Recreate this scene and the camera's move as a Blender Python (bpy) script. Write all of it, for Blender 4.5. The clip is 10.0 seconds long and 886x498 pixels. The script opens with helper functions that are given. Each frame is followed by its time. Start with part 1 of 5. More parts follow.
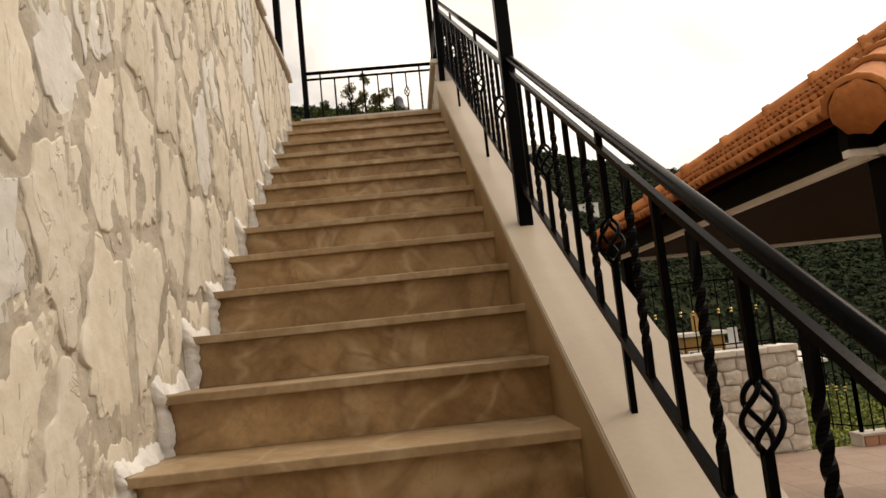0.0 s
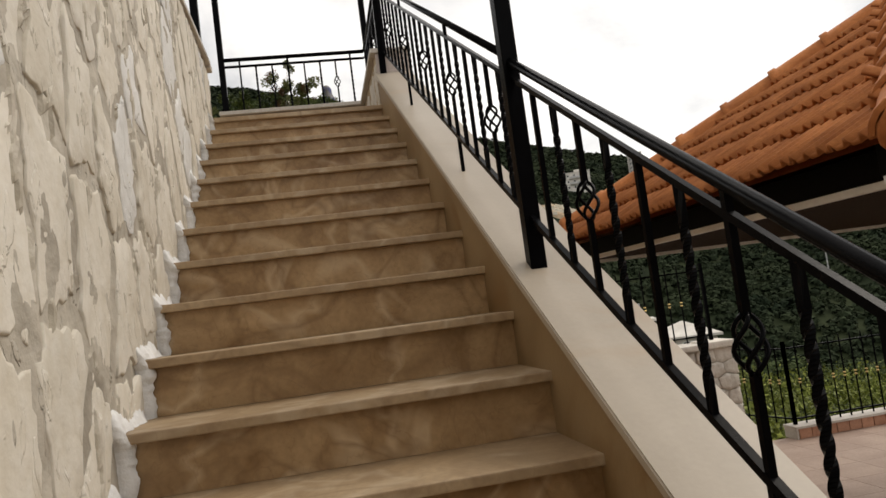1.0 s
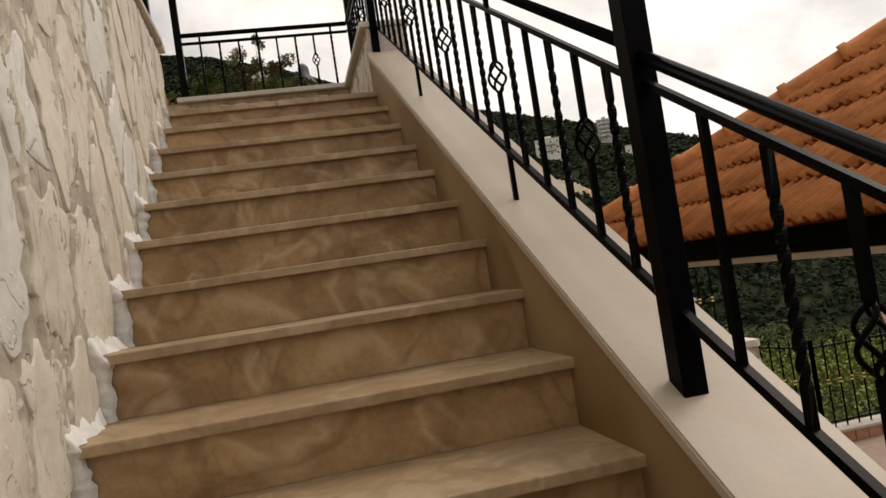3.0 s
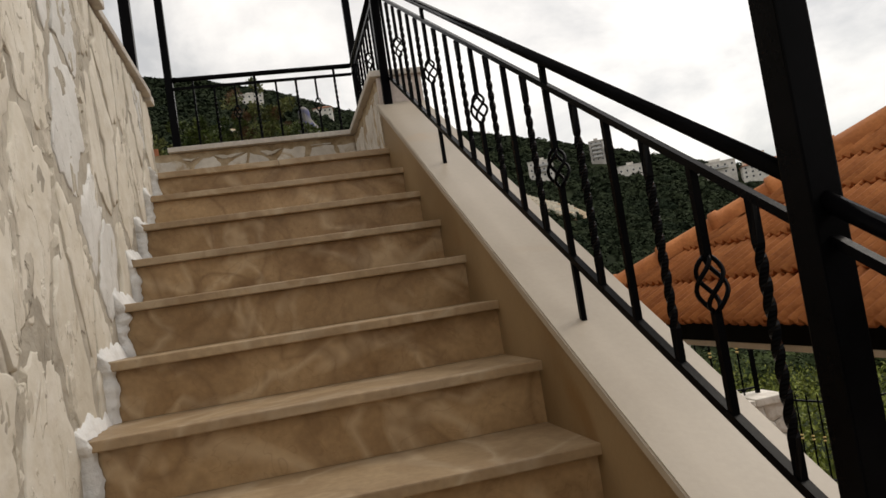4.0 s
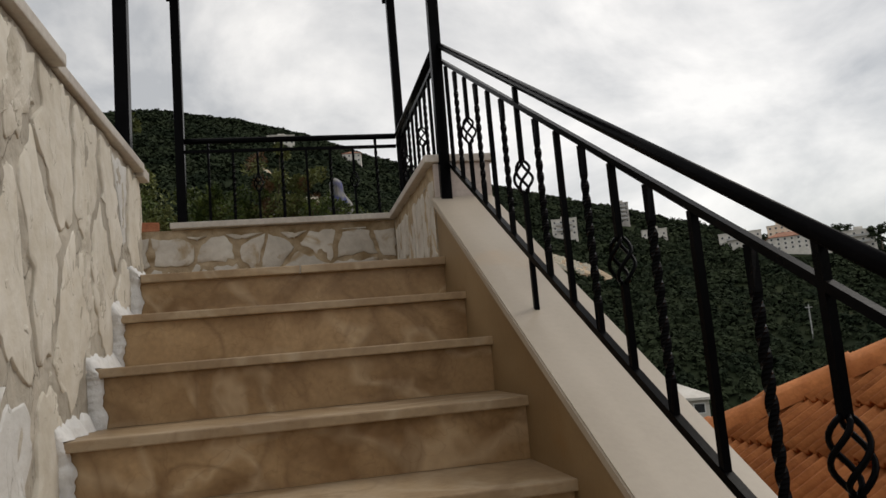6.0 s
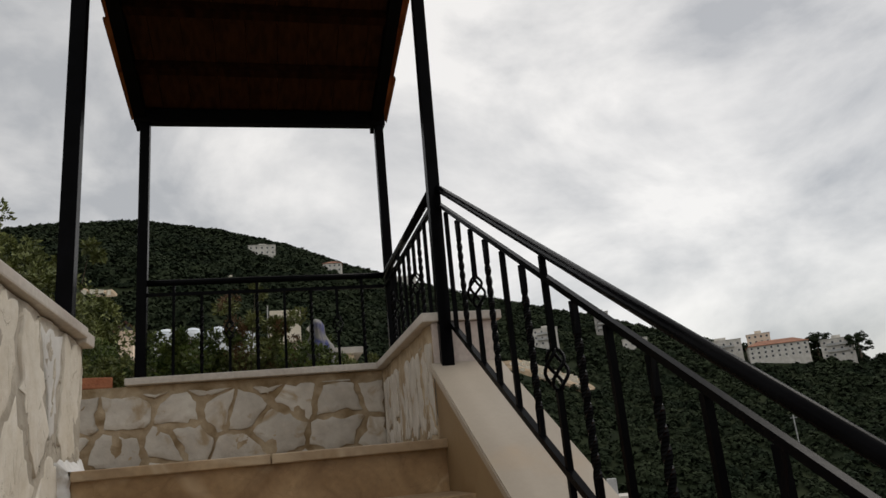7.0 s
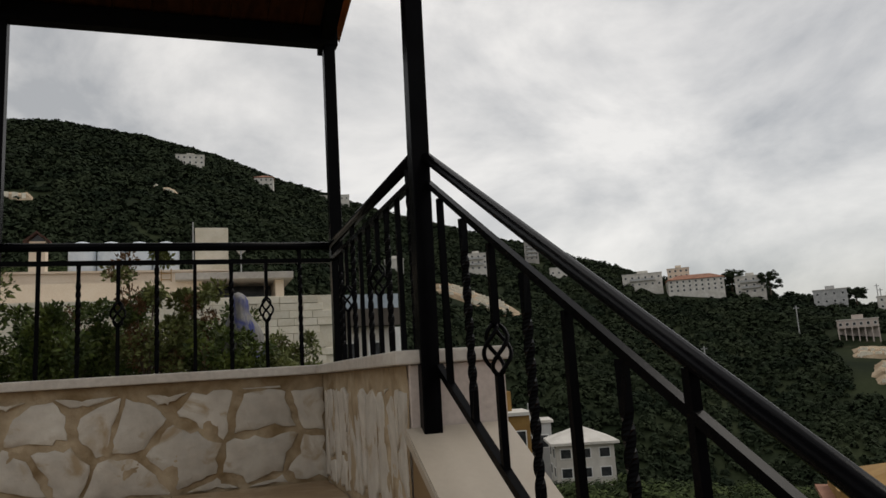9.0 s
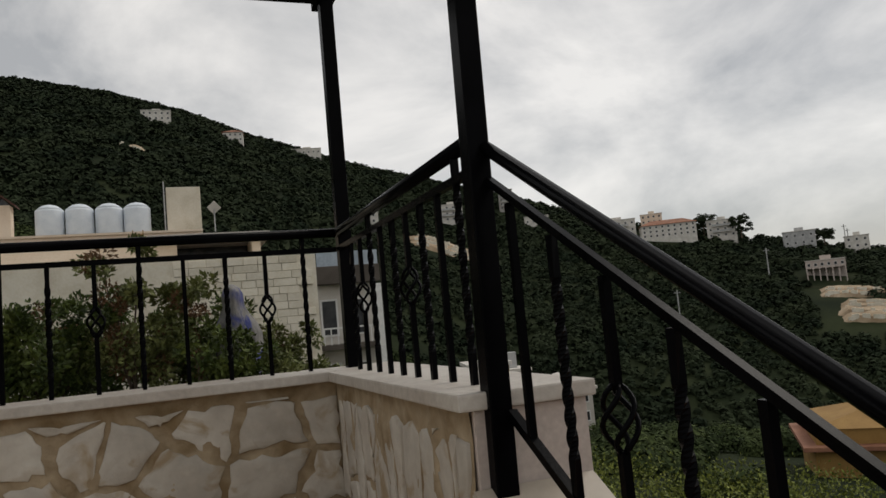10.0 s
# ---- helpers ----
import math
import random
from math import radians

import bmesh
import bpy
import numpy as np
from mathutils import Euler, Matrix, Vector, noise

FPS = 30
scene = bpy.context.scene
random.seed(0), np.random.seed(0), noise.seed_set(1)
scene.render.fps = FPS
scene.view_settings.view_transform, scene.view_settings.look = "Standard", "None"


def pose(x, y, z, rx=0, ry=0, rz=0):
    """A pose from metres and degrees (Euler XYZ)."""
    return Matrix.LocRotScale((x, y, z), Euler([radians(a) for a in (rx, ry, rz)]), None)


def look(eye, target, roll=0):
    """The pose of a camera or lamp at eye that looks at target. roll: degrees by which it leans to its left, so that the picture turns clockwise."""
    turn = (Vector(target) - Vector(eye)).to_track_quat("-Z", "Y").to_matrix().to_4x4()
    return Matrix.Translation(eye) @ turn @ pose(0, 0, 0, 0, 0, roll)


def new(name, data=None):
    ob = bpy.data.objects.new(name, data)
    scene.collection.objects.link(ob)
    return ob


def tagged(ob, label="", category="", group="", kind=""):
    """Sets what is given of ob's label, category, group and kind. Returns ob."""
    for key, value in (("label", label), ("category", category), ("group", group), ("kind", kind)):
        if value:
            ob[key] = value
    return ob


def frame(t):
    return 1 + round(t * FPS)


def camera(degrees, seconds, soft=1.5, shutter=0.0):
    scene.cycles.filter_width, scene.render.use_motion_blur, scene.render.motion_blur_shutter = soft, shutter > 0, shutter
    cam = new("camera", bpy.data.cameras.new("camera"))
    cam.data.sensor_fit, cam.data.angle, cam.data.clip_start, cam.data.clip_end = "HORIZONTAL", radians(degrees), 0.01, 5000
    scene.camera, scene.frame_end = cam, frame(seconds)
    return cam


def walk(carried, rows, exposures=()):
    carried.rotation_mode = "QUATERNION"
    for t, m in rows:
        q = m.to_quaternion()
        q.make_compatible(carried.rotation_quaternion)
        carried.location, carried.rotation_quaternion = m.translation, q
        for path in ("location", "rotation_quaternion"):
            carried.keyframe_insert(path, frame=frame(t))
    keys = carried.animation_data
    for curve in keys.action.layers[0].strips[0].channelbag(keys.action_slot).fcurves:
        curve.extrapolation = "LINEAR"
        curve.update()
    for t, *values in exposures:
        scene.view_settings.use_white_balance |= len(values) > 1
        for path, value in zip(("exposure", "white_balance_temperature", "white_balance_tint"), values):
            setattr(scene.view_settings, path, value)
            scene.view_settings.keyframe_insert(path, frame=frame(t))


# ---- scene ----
cam = camera(62.3, 10.0)
PATH = [
    (0, (-0.375, -1.457, 0.412), (-0.27, 0.526, 0.654), -5.9),
    (0.5, (-0.508, -1.209, 0.561), (-0.307, 0.761, 0.841), -7.7),
    (1, (-0.58, -0.975, 0.698), (-0.234, 0.988, 0.86), -7.5),
    (1.5, (-0.575, -0.761, 0.765), (-0.28, 1.212, 0.907), -5.9),
    (2, (-0.601, -0.546, 0.844), (-0.29, 1.426, 0.954), -7.3),
    (2.5, (-0.622, -0.329, 0.974), (-0.168, 1.619, 0.98), -6.8),
    (2.7, (-0.615, -0.245, 1.009), (-0.169, 1.704, 1.073), -7.6),
    (3.8, (-0.621, 0.224, 1.3), (-0.256, 2.189, 1.371), -10.5),
    (4, (-0.623, 0.303, 1.368), (-0.186, 2.251, 1.489), -8.9),
    (4.5, (-0.595, 0.513, 1.439), (-0.263, 2.476, 1.634), -5.4),
    (5, (-0.631, 0.762, 1.497), (-0.239, 2.718, 1.634), -6.2),
    (5.5, (-0.627, 0.954, 1.703), (-0.164, 2.883, 1.952), -7.3),
    (5.7, (-0.607, 1.029, 1.73), (-0.212, 2.973, 1.987), -5.8),
    (6.8, (-0.554, 1.511, 2.054), (-0.087, 3.408, 2.479), -3.0),
    (7, (-0.55, 1.555, 2.085), (-0.086, 3.422, 2.633), -5.5),
    (7.5, (-0.539, 1.763, 2.226), (-0.213, 3.658, 2.778), -4.3),
    (8, (-0.548, 1.988, 2.313), (-0.059, 3.842, 2.88), -5.7),
    (8.5, (-0.506, 2.177, 2.412), (0.187, 4.012, 2.801), -5.4),
    (9, (-0.463, 2.387, 2.532), (0.172, 4.255, 2.859), -3.6),
    (9.5, (-0.501, 2.579, 2.633), (0.187, 4.426, 2.971), -4.0),
    (10, (-0.511, 2.764, 2.726), (0.185, 4.629, 2.916), -5.3),
]
EXPOSURES = [
    (0.0, 0.52, 8200, 14), (0.5, 0.56, 7600, 12), (1.0, 0.36, 7000, 11), (2.5, 0.22, 7500, 14), (4.0, 0.17, 7000, 11),
    (4.5, 0.08, 6600, 9), (5.5, -0.02, 6750, 10), (7.0, -0.22, 6700, 10), (10.0, -0.33, 6750, 10),
]
walk(cam, [(t, look(eye, target, roll)) for t, eye, target, roll in PATH], EXPOSURES)

# ---- world and sun: an overcast sky ----
world = bpy.data.worlds.new("overcast")
scene.world = world
world.use_nodes = True
wn, wl = world.node_tree.nodes, world.node_tree.links
wn.clear()


def wnode(kind, **inputs):
    n = wn.new(kind)
    for k, v in inputs.items():
        n.inputs[k].default_value = v
    return n


w_out = wnode("ShaderNodeOutputWorld")
w_bg = wnode("ShaderNodeBackground")
w_sky = wnode("ShaderNodeTexSky")
w_sky.sky_type = "NISHITA"
w_sky.sun_disc = False
w_sky.sun_elevation, w_sky.sun_rotation = radians(47), radians(71)
w_tc = wnode("ShaderNodeTexCoord")
w_map = wnode("ShaderNodeMapping")
w_map.inputs["Scale"].default_value = (1.0, 1.0, 1.7)
w_map.inputs["Location"].default_value = (0.35, 0.1, 0.2)
w_n1 = wnode("ShaderNodeTexNoise", Scale=2.7, Detail=9.0, Roughness=0.56, Distortion=0.3)
w_ramp = wn.new("ShaderNodeValToRGB")
w_ramp.color_ramp.elements[0].position, w_ramp.color_ramp.elements[0].color = 0.37, (0.47, 0.48, 0.49, 1)
w_ramp.color_ramp.elements[1].position, w_ramp.color_ramp.elements[1].color = 0.61, (0.97, 0.955, 0.93, 1)
w_scale = wn.new("ShaderNodeVectorMath")
w_scale.operation = "SCALE"
w_scale.inputs["Scale"].default_value = 0.02
w_add = wn.new("ShaderNodeMixRGB")
w_add.blend_type = "ADD"
w_add.inputs["Fac"].default_value = 1.0
wl.new(w_tc.outputs["Generated"], w_map.inputs["Vector"])
wl.new(w_map.outputs["Vector"], w_n1.inputs["Vector"])
wl.new(w_n1.outputs["Fac"], w_ramp.inputs["Fac"])
wl.new(w_sky.outputs["Color"], w_scale.inputs[0])
wl.new(w_ramp.outputs["Color"], w_add.inputs["Color1"])
wl.new(w_scale.outputs["Vector"], w_add.inputs["Color2"])
wl.new(w_add.outputs["Color"], w_bg.inputs["Color"])
w_bg.inputs["Strength"].default_value = 1.0
wl.new(w_bg.outputs["Background"], w_out.inputs["Surface"])

sun = new("sun", bpy.data.lights.new("sun", "SUN"))
sun.data.energy, sun.data.angle, sun.data.color = 0.95, radians(22), (1.0, 0.96, 0.9)
sun.matrix_world = look((0, 0, 50), (-30 * 0.9, -30 * 0.3, 50 - 32))


# ---- materials ----
def mat(name, a, b, scale=4.0, rough=0.6, bump=0.15, bscale=45.0, metal=0.0, lo=0.35, hi=0.65, stain=None, rand=0.0, island=0.0,
        stretch=(1, 1, 1), spec=0.4, distort=0.3, fine=0.25, chips=0.0):
    """Procedural paint: a broad noise between two colours, a fine grain, an optional stain, bump."""
    m = bpy.data.materials.new(name)
    m.use_nodes = True
    n, l = m.node_tree.nodes, m.node_tree.links
    p = n["Principled BSDF"]
    p.inputs["Roughness"].default_value = rough
    p.inputs["Metallic"].default_value = metal
    p.inputs["Specular IOR Level"].default_value = spec
    tc, mp = n.new("ShaderNodeTexCoord"), n.new("ShaderNodeMapping")
    mp.inputs["Scale"].default_value = stretch
    l.new(tc.outputs["Object"], mp.inputs["Vector"])
    vec = mp.outputs["Vector"]
    if rand:
        oi, sc, ad = n.new("ShaderNodeObjectInfo"), n.new("ShaderNodeMath"), n.new("ShaderNodeVectorMath")
        sc.operation, sc.inputs[1].default_value = "MULTIPLY", 37.0
        l.new(oi.outputs["Random"], sc.inputs[0])
        l.new(vec, ad.inputs[0])
        l.new(sc.outputs[0], ad.inputs[1])
        vec = ad.outputs[0]
    big, small = n.new("ShaderNodeTexNoise"), n.new("ShaderNodeTexNoise")
    big.inputs["Scale"].default_value, big.inputs["Detail"].default_value, big.inputs["Distortion"].default_value = scale, 6, distort
    small.inputs["Scale"].default_value, small.inputs["Detail"].default_value = bscale, 5
    l.new(vec, big.inputs["Vector"])
    l.new(vec, small.inputs["Vector"])
    ramp = n.new("ShaderNodeValToRGB")
    e = ramp.color_ramp.elements
    e[0].position, e[0].color, e[1].position, e[1].color = lo, (*a, 1), hi, (*b, 1)
    l.new(big.outputs["Fac"], ramp.inputs["Fac"])
    col = ramp.outputs["Color"]

    def blend(kind, fac, c2, fac_socket=None):
        nonlocal col
        x = n.new("ShaderNodeMixRGB")
        x.blend_type = kind
        x.inputs["Fac"].default_value = fac
        l.new(col, x.inputs["Color1"])
        if fac_socket is not None:
            l.new(fac_socket, x.inputs["Fac"])
        if isinstance(c2, tuple):
            x.inputs["Color2"].default_value = (*c2, 1)
        else:
            l.new(c2, x.inputs["Color2"])
        col = x.outputs["Color"]

    blend("OVERLAY", fine, small.outputs["Fac"])
    if stain:
        sn, sr = n.new("ShaderNodeTexNoise"), n.new("ShaderNodeValToRGB")
        sn.inputs["Scale"].default_value, sn.inputs["Detail"].default_value, sn.inputs["Distortion"].default_value = stain[1], 8, 0.8
        sr.color_ramp.elements[0].position, sr.color_ramp.elements[1].position = stain[2], stain[2] + 0.12
        l.new(vec, sn.inputs["Vector"])
        l.new(sn.outputs["Fac"], sr.inputs["Fac"])
        blend("MIX", 1.0, stain[0], sr.outputs["Color"])
    if rand or island:
        src = n.new("ShaderNodeObjectInfo").outputs["Random"] if rand else n.new("ShaderNodeNewGeometry").outputs["Random Per Island"]
        hs, mr = n.new("ShaderNodeHueSaturation"), n.new("ShaderNodeMapRange")
        amount = rand or island
        mr.inputs["To Min"].default_value, mr.inputs["To Max"].default_value = 1 - amount, 1 + amount
        l.new(src, mr.inputs["Value"])
        l.new(mr.outputs["Result"], hs.inputs["Value"])
        l.new(col, hs.inputs["Color"])
        col = hs.outputs["Color"]
    l.new(col, p.inputs["Base Color"])
    if bump:
        bp = n.new("ShaderNodeBump")
        bp.inputs["Strength"].default_value, bp.inputs["Distance"].default_value = bump, 0.02
        l.new(small.outputs["Fac"], bp.inputs["Height"])
        l.new(bp.outputs["Normal"], p.inputs["Normal"])
    if chips:
        cn, cr, cb = n.new("ShaderNodeTexNoise"), n.new("ShaderNodeValToRGB"), n.new("ShaderNodeBump")
        cn.inputs["Scale"].default_value, cn.inputs["Detail"].default_value, cn.inputs["Distortion"].default_value = 11, 5, 1.2
        cr.color_ramp.elements[0].position, cr.color_ramp.elements[1].position = 0.575, 0.60
        cb.inputs["Strength"].default_value, cb.inputs["Distance"].default_value = chips, 0.012
        cm = n.new("ShaderNodeMapping")
        cm.inputs["Scale"].default_value = (1, 1, 0.45)
        l.new(vec, cm.inputs["Vector"])
        l.new(cm.outputs["Vector"], cn.inputs["Vector"])
        l.new(cn.outputs["Fac"], cr.inputs["Fac"])
        l.new(cr.outputs["Color"], cb.inputs["Height"])
        l.new(bp.outputs["Normal"], cb.inputs["Normal"])
        l.new(cb.outputs["Normal"], p.inputs["Normal"])
    return m


def veined(name, a, b, vein, scale, rough, pale):
    """Polished limestone: cloudy base, thin pale and dark veins."""
    m = mat(name, a, b, scale=scale, rough=rough, bump=0.03, bscale=60, rand=0.07, lo=0.3, hi=0.7, distort=0.8)
    n, l = m.node_tree.nodes, m.node_tree.links
    p = n["Principled BSDF"]
    old = p.inputs["Base Color"].links[0].from_socket
    src = n["Noise Texture"].inputs["Vector"].links[0].from_socket
    for sc, width, tone, amount in ((2.6, 0.05, pale, 0.52), (3.4, 0.06, vein, 0.42), (9.0, 0.012, vein, 0.22)):
        vo, rp, mx = n.new("ShaderNodeTexNoise"), n.new("ShaderNodeValToRGB"), n.new("ShaderNodeMixRGB")
        vo.inputs["Scale"].default_value, vo.inputs["Detail"].default_value, vo.inputs["Distortion"].default_value = sc, 3, 0.8
        l.new(src, vo.inputs["Vector"])
        e = rp.color_ramp.elements
        e[0].position, e[0].color = 0.5 - width, (0, 0, 0, 1)
        e[1].position, e[1].color = 0.5 + width, (0, 0, 0, 1)
        mid = e.new(0.5)
        mid.color = (amount, amount, amount, 1)
        l.new(vo.outputs["Fac"], rp.inputs["Fac"])
        l.new(rp.outputs["Color"], mx.inputs["Fac"])
        l.new(old, mx.inputs["Color1"])
        mx.inputs["Color2"].default_value = (*tone, 1)
        old = mx.outputs["Color"]
    l.new(old, p.inputs["Base Color"])
    return m


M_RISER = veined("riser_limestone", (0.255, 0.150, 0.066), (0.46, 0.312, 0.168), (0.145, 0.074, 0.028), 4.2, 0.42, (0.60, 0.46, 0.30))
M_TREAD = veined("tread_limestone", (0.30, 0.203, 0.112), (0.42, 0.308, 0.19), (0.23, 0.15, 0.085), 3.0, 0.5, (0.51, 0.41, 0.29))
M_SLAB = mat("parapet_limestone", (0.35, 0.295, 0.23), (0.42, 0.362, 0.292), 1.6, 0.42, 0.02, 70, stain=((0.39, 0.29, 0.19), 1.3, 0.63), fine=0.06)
# the inner face's deep shade is put into this darker limestone colour
M_SIDE = mat("shaded_side_limestone", (0.19, 0.120, 0.055), (0.275, 0.187, 0.098), 1.8, 0.5, 0.03, 70, fine=0.08, stain=((0.20, 0.115, 0.045), 2.2, 0.60))
M_PINK = mat("pinkish_limestone", (0.46, 0.385, 0.345), (0.53, 0.455, 0.41), 2.5, 0.5, 0.05, 70)
M_STONE = mat("cream_split_stone", (0.59, 0.54, 0.45), (0.71, 0.665, 0.58), 3, 0.85, 0.3, 20, rand=0.06, chips=0.5)
M_STONE3 = mat("whitish_split_stone", (0.58, 0.57, 0.545), (0.70, 0.69, 0.66), 3, 0.85, 0.3, 20, rand=0.05, chips=0.5)
M_STONE2 = mat("cream_grey_split_stone", (0.45, 0.405, 0.345), (0.57, 0.53, 0.465), 7, 0.8, 0.4, 20, rand=0.08, stain=((0.36, 0.275, 0.175), 9, 0.57))
M_SMEAR = mat("mortar_smear", (0.42, 0.375, 0.30), (0.66, 0.61, 0.525), 7, 0.9, 0.5, 24, chips=0.5)
M_MORTAR = mat("smeared_mortar", (0.34, 0.305, 0.25), (0.52, 0.475, 0.40), 5, 0.9, 0.6, 18, chips=0.7)
M_MORTAR2 = mat("brown_mortar", (0.23, 0.16, 0.085), (0.45, 0.36, 0.245), 9, 0.9, 0.7, 22)
M_PLASTER = mat("white_cement", (0.66, 0.655, 0.64), (0.80, 0.795, 0.78), 9, 0.85, 0.5, 35)
M_COPING = mat("white_coping_stone", (0.46, 0.41, 0.36), (0.56, 0.52, 0.465), 3, 0.6, 0.1, 50, stain=((0.30, 0.25, 0.2), 6, 0.68))
M_IRON = mat("black_painted_iron", (0.0018, 0.0018, 0.0022), (0.0032, 0.0032, 0.004), 12, 0.26, 0.02, 120, spec=0.03)
M_TILE = mat("terracotta_roof_tile", (0.30, 0.100, 0.030), (0.45, 0.168, 0.056), 6, 0.75, 0.2, 50, rand=0.12, spec=0.2)
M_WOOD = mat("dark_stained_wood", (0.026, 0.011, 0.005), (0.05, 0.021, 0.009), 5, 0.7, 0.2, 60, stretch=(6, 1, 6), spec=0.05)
M_STEEL = mat("dark_steel_beam", (0.002, 0.002, 0.002), (0.0035, 0.0035, 0.0035), 8, 0.6, 0.05, 90, spec=0.05)
M_WHITE = mat("white_painted_trim", (0.70, 0.70, 0.68), (0.80, 0.80, 0.78), 6, 0.5, 0.03, 60)
M_PAVE = mat("reddish_paving", (0.33, 0.235, 0.185), (0.39, 0.285, 0.225), 3, 0.7, 0.06, 50, rand=0.03)
M_TERRA = mat("terracotta_facing", (0.36, 0.17, 0.10), (0.46, 0.24, 0.15), 6, 0.7, 0.1, 50, rand=0.1)
M_WSTONE = mat("rough_white_stone", (0.60, 0.55, 0.48), (0.76, 0.71, 0.64), 5, 0.85, 0.7, 18, rand=0.12, stain=((0.40, 0.27, 0.20), 5, 0.66))
M_GOLD = mat("brass_collar", (0.42, 0.30, 0.12), (0.52, 0.38, 0.16), 20, 0.35, 0, 60, metal=1.0)
M_ROOFR = mat("far_red_roof", (0.22, 0.095, 0.055), (0.32, 0.15, 0.09), 0.5, 0.8, 0.1, 5)
M_ROOFD = mat("dark_red_roof", (0.05, 0.022, 0.016), (0.09, 0.038, 0.026), 2, 0.8, 0.1, 20)
M_GLASS = mat("bluish_balcony_glass", (0.30, 0.36, 0.42), (0.40, 0.46, 0.52), 1, 0.2, 0.0, 10)
M_CONC = mat("bare_concrete", (0.30, 0.28, 0.26), (0.42, 0.39, 0.36), 0.5, 0.9, 0.1, 8)
M_BRICK = mat("red_brick", (0.34, 0.12, 0.06), (0.45, 0.18, 0.09), 14, 0.85, 0.3, 60)
# colour of the unseen wall added behind the stairs
M_BACK = mat("unseen_wall_brown", (0.16, 0.115, 0.075), (0.24, 0.18, 0.12), 1.5, 0.85, 0.2, 30)
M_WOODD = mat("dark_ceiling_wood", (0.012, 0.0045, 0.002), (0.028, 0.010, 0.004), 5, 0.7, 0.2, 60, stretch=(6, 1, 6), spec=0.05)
M_BROWN = mat("dark_brown_render", (0.07, 0.058, 0.048), (0.11, 0.093, 0.078), 0.8, 0.8, 0.1, 20)
M_SOIL = mat("garden_soil", (0.05, 0.035, 0.02), (0.10, 0.075, 0.045), 6, 0.95, 0.8, 20)
M_CREAM = mat("cream_render", (0.66, 0.54, 0.42), (0.74, 0.63, 0.51), 0.8, 0.85, 0.1, 20)
M_PALE = mat("pale_render", (0.54, 0.51, 0.46), (0.68, 0.65, 0.60), 0.6, 0.85, 0.1, 20)
M_GREYW = mat("grey_render", (0.36, 0.36, 0.36), (0.48, 0.48, 0.47), 0.6, 0.85, 0.1, 20)
M_OCHRE = mat("ochre_render", (0.25, 0.14, 0.04), (0.33, 0.195, 0.06), 0.8, 0.85, 0.1, 20)
M_CLAD = mat("stone_cladding", (0.66, 0.60, 0.48), (0.78, 0.72, 0.60), 1.2, 0.85, 0.3, 14, rand=0.1)
M_DARK = mat("dark_opening", (0.02, 0.022, 0.025), (0.05, 0.052, 0.055), 2, 0.25, 0, 10)
M_TANK = mat("pale_blue_plastic", (0.62, 0.68, 0.74), (0.72, 0.77, 0.82), 2, 0.45, 0.02, 20)
M_EARTH = mat("bare_earth", (0.26, 0.185, 0.11), (0.46, 0.36, 0.25), 0.12, 0.95, 0.5, 0.9)
M_GROUND = mat("scrub_ground", (0.012, 0.018, 0.009), (0.030, 0.038, 0.018), 0.05, 0.95, 0.8, 0.6, stain=((0.08, 0.065, 0.042), 0.03, 0.70), spec=0.05)
M_FOREST = mat("forest_foliage", (0.016, 0.024, 0.014), (0.036, 0.047, 0.025), 0.06, 0.95, 0.0, 2.6, island=0.16, spec=0.05, fine=0.6)
M_WOODS = mat("valley_tree_foliage", (0.022, 0.034, 0.013), (0.075, 0.098, 0.036), 0.22, 0.9, 0, 2.6, island=0.35, spec=0.08, fine=0.3)
M_LEAF = mat("shrub_leaf", (0.036, 0.060, 0.012), (0.108, 0.138, 0.030), 9, 0.55, 0, 40, island=0.5, spec=0.25)
M_SCRUB = mat("bright_scrub_leaf", (0.075, 0.10, 0.016), (0.20, 0.22, 0.045), 2, 0.6, 0, 40, island=0.45, spec=0.2)
M_LEAF2 = mat("olive_green_leaf", (0.09, 0.11, 0.032), (0.18, 0.195, 0.062), 6, 0.6, 0, 40, island=0.4, spec=0.3)
M_DRY = mat("dry_brown_leaf", (0.10, 0.055, 0.025), (0.18, 0.10, 0.05), 9, 0.7, 0, 40, island=0.3, spec=0.2)
M_BARK = mat("bark", (0.07, 0.05, 0.035), (0.13, 0.10, 0.07), 12, 0.9, 0.6, 40)
# white plaster with its albedo lowered to carry the shrubs' shade
M_STATUE = mat("weathered_plaster_shaded", (0.13, 0.125, 0.118), (0.31, 0.30, 0.285), 11, 0.7, 0.3, 40, stain=((0.05, 0.065, 0.24), 6, 0.50), stretch=(2.2, 2.2, 0.7))


# ---- mesh helpers ----
def mesh_ob(name, bm, material, parent=None, label="", smooth=False):
    me = bpy.data.meshes.new(name)
    bm.normal_update()
    bm.to_mesh(me)
    bm.free()
    if smooth:
        me.polygons.foreach_set("use_smooth", [True] * len(me.polygons))
    me.materials.append(material)
    ob = new(name, me)
    if parent is not None:
        ob.parent = parent
    if label:
        tagged(ob, label)
    return ob


def part(name, bm, material, parent, label="", smooth=False):
    return mesh_ob(name, bm, material, parent, label, smooth)


def empty(name, at=(0, 0, 0)):
    ob = new(name)
    ob.location = at
    ob.empty_display_size = 0.1
    return ob


def thing(name, label, category, group="", kind=""):
    return tagged(empty(name), label, category, group, kind)


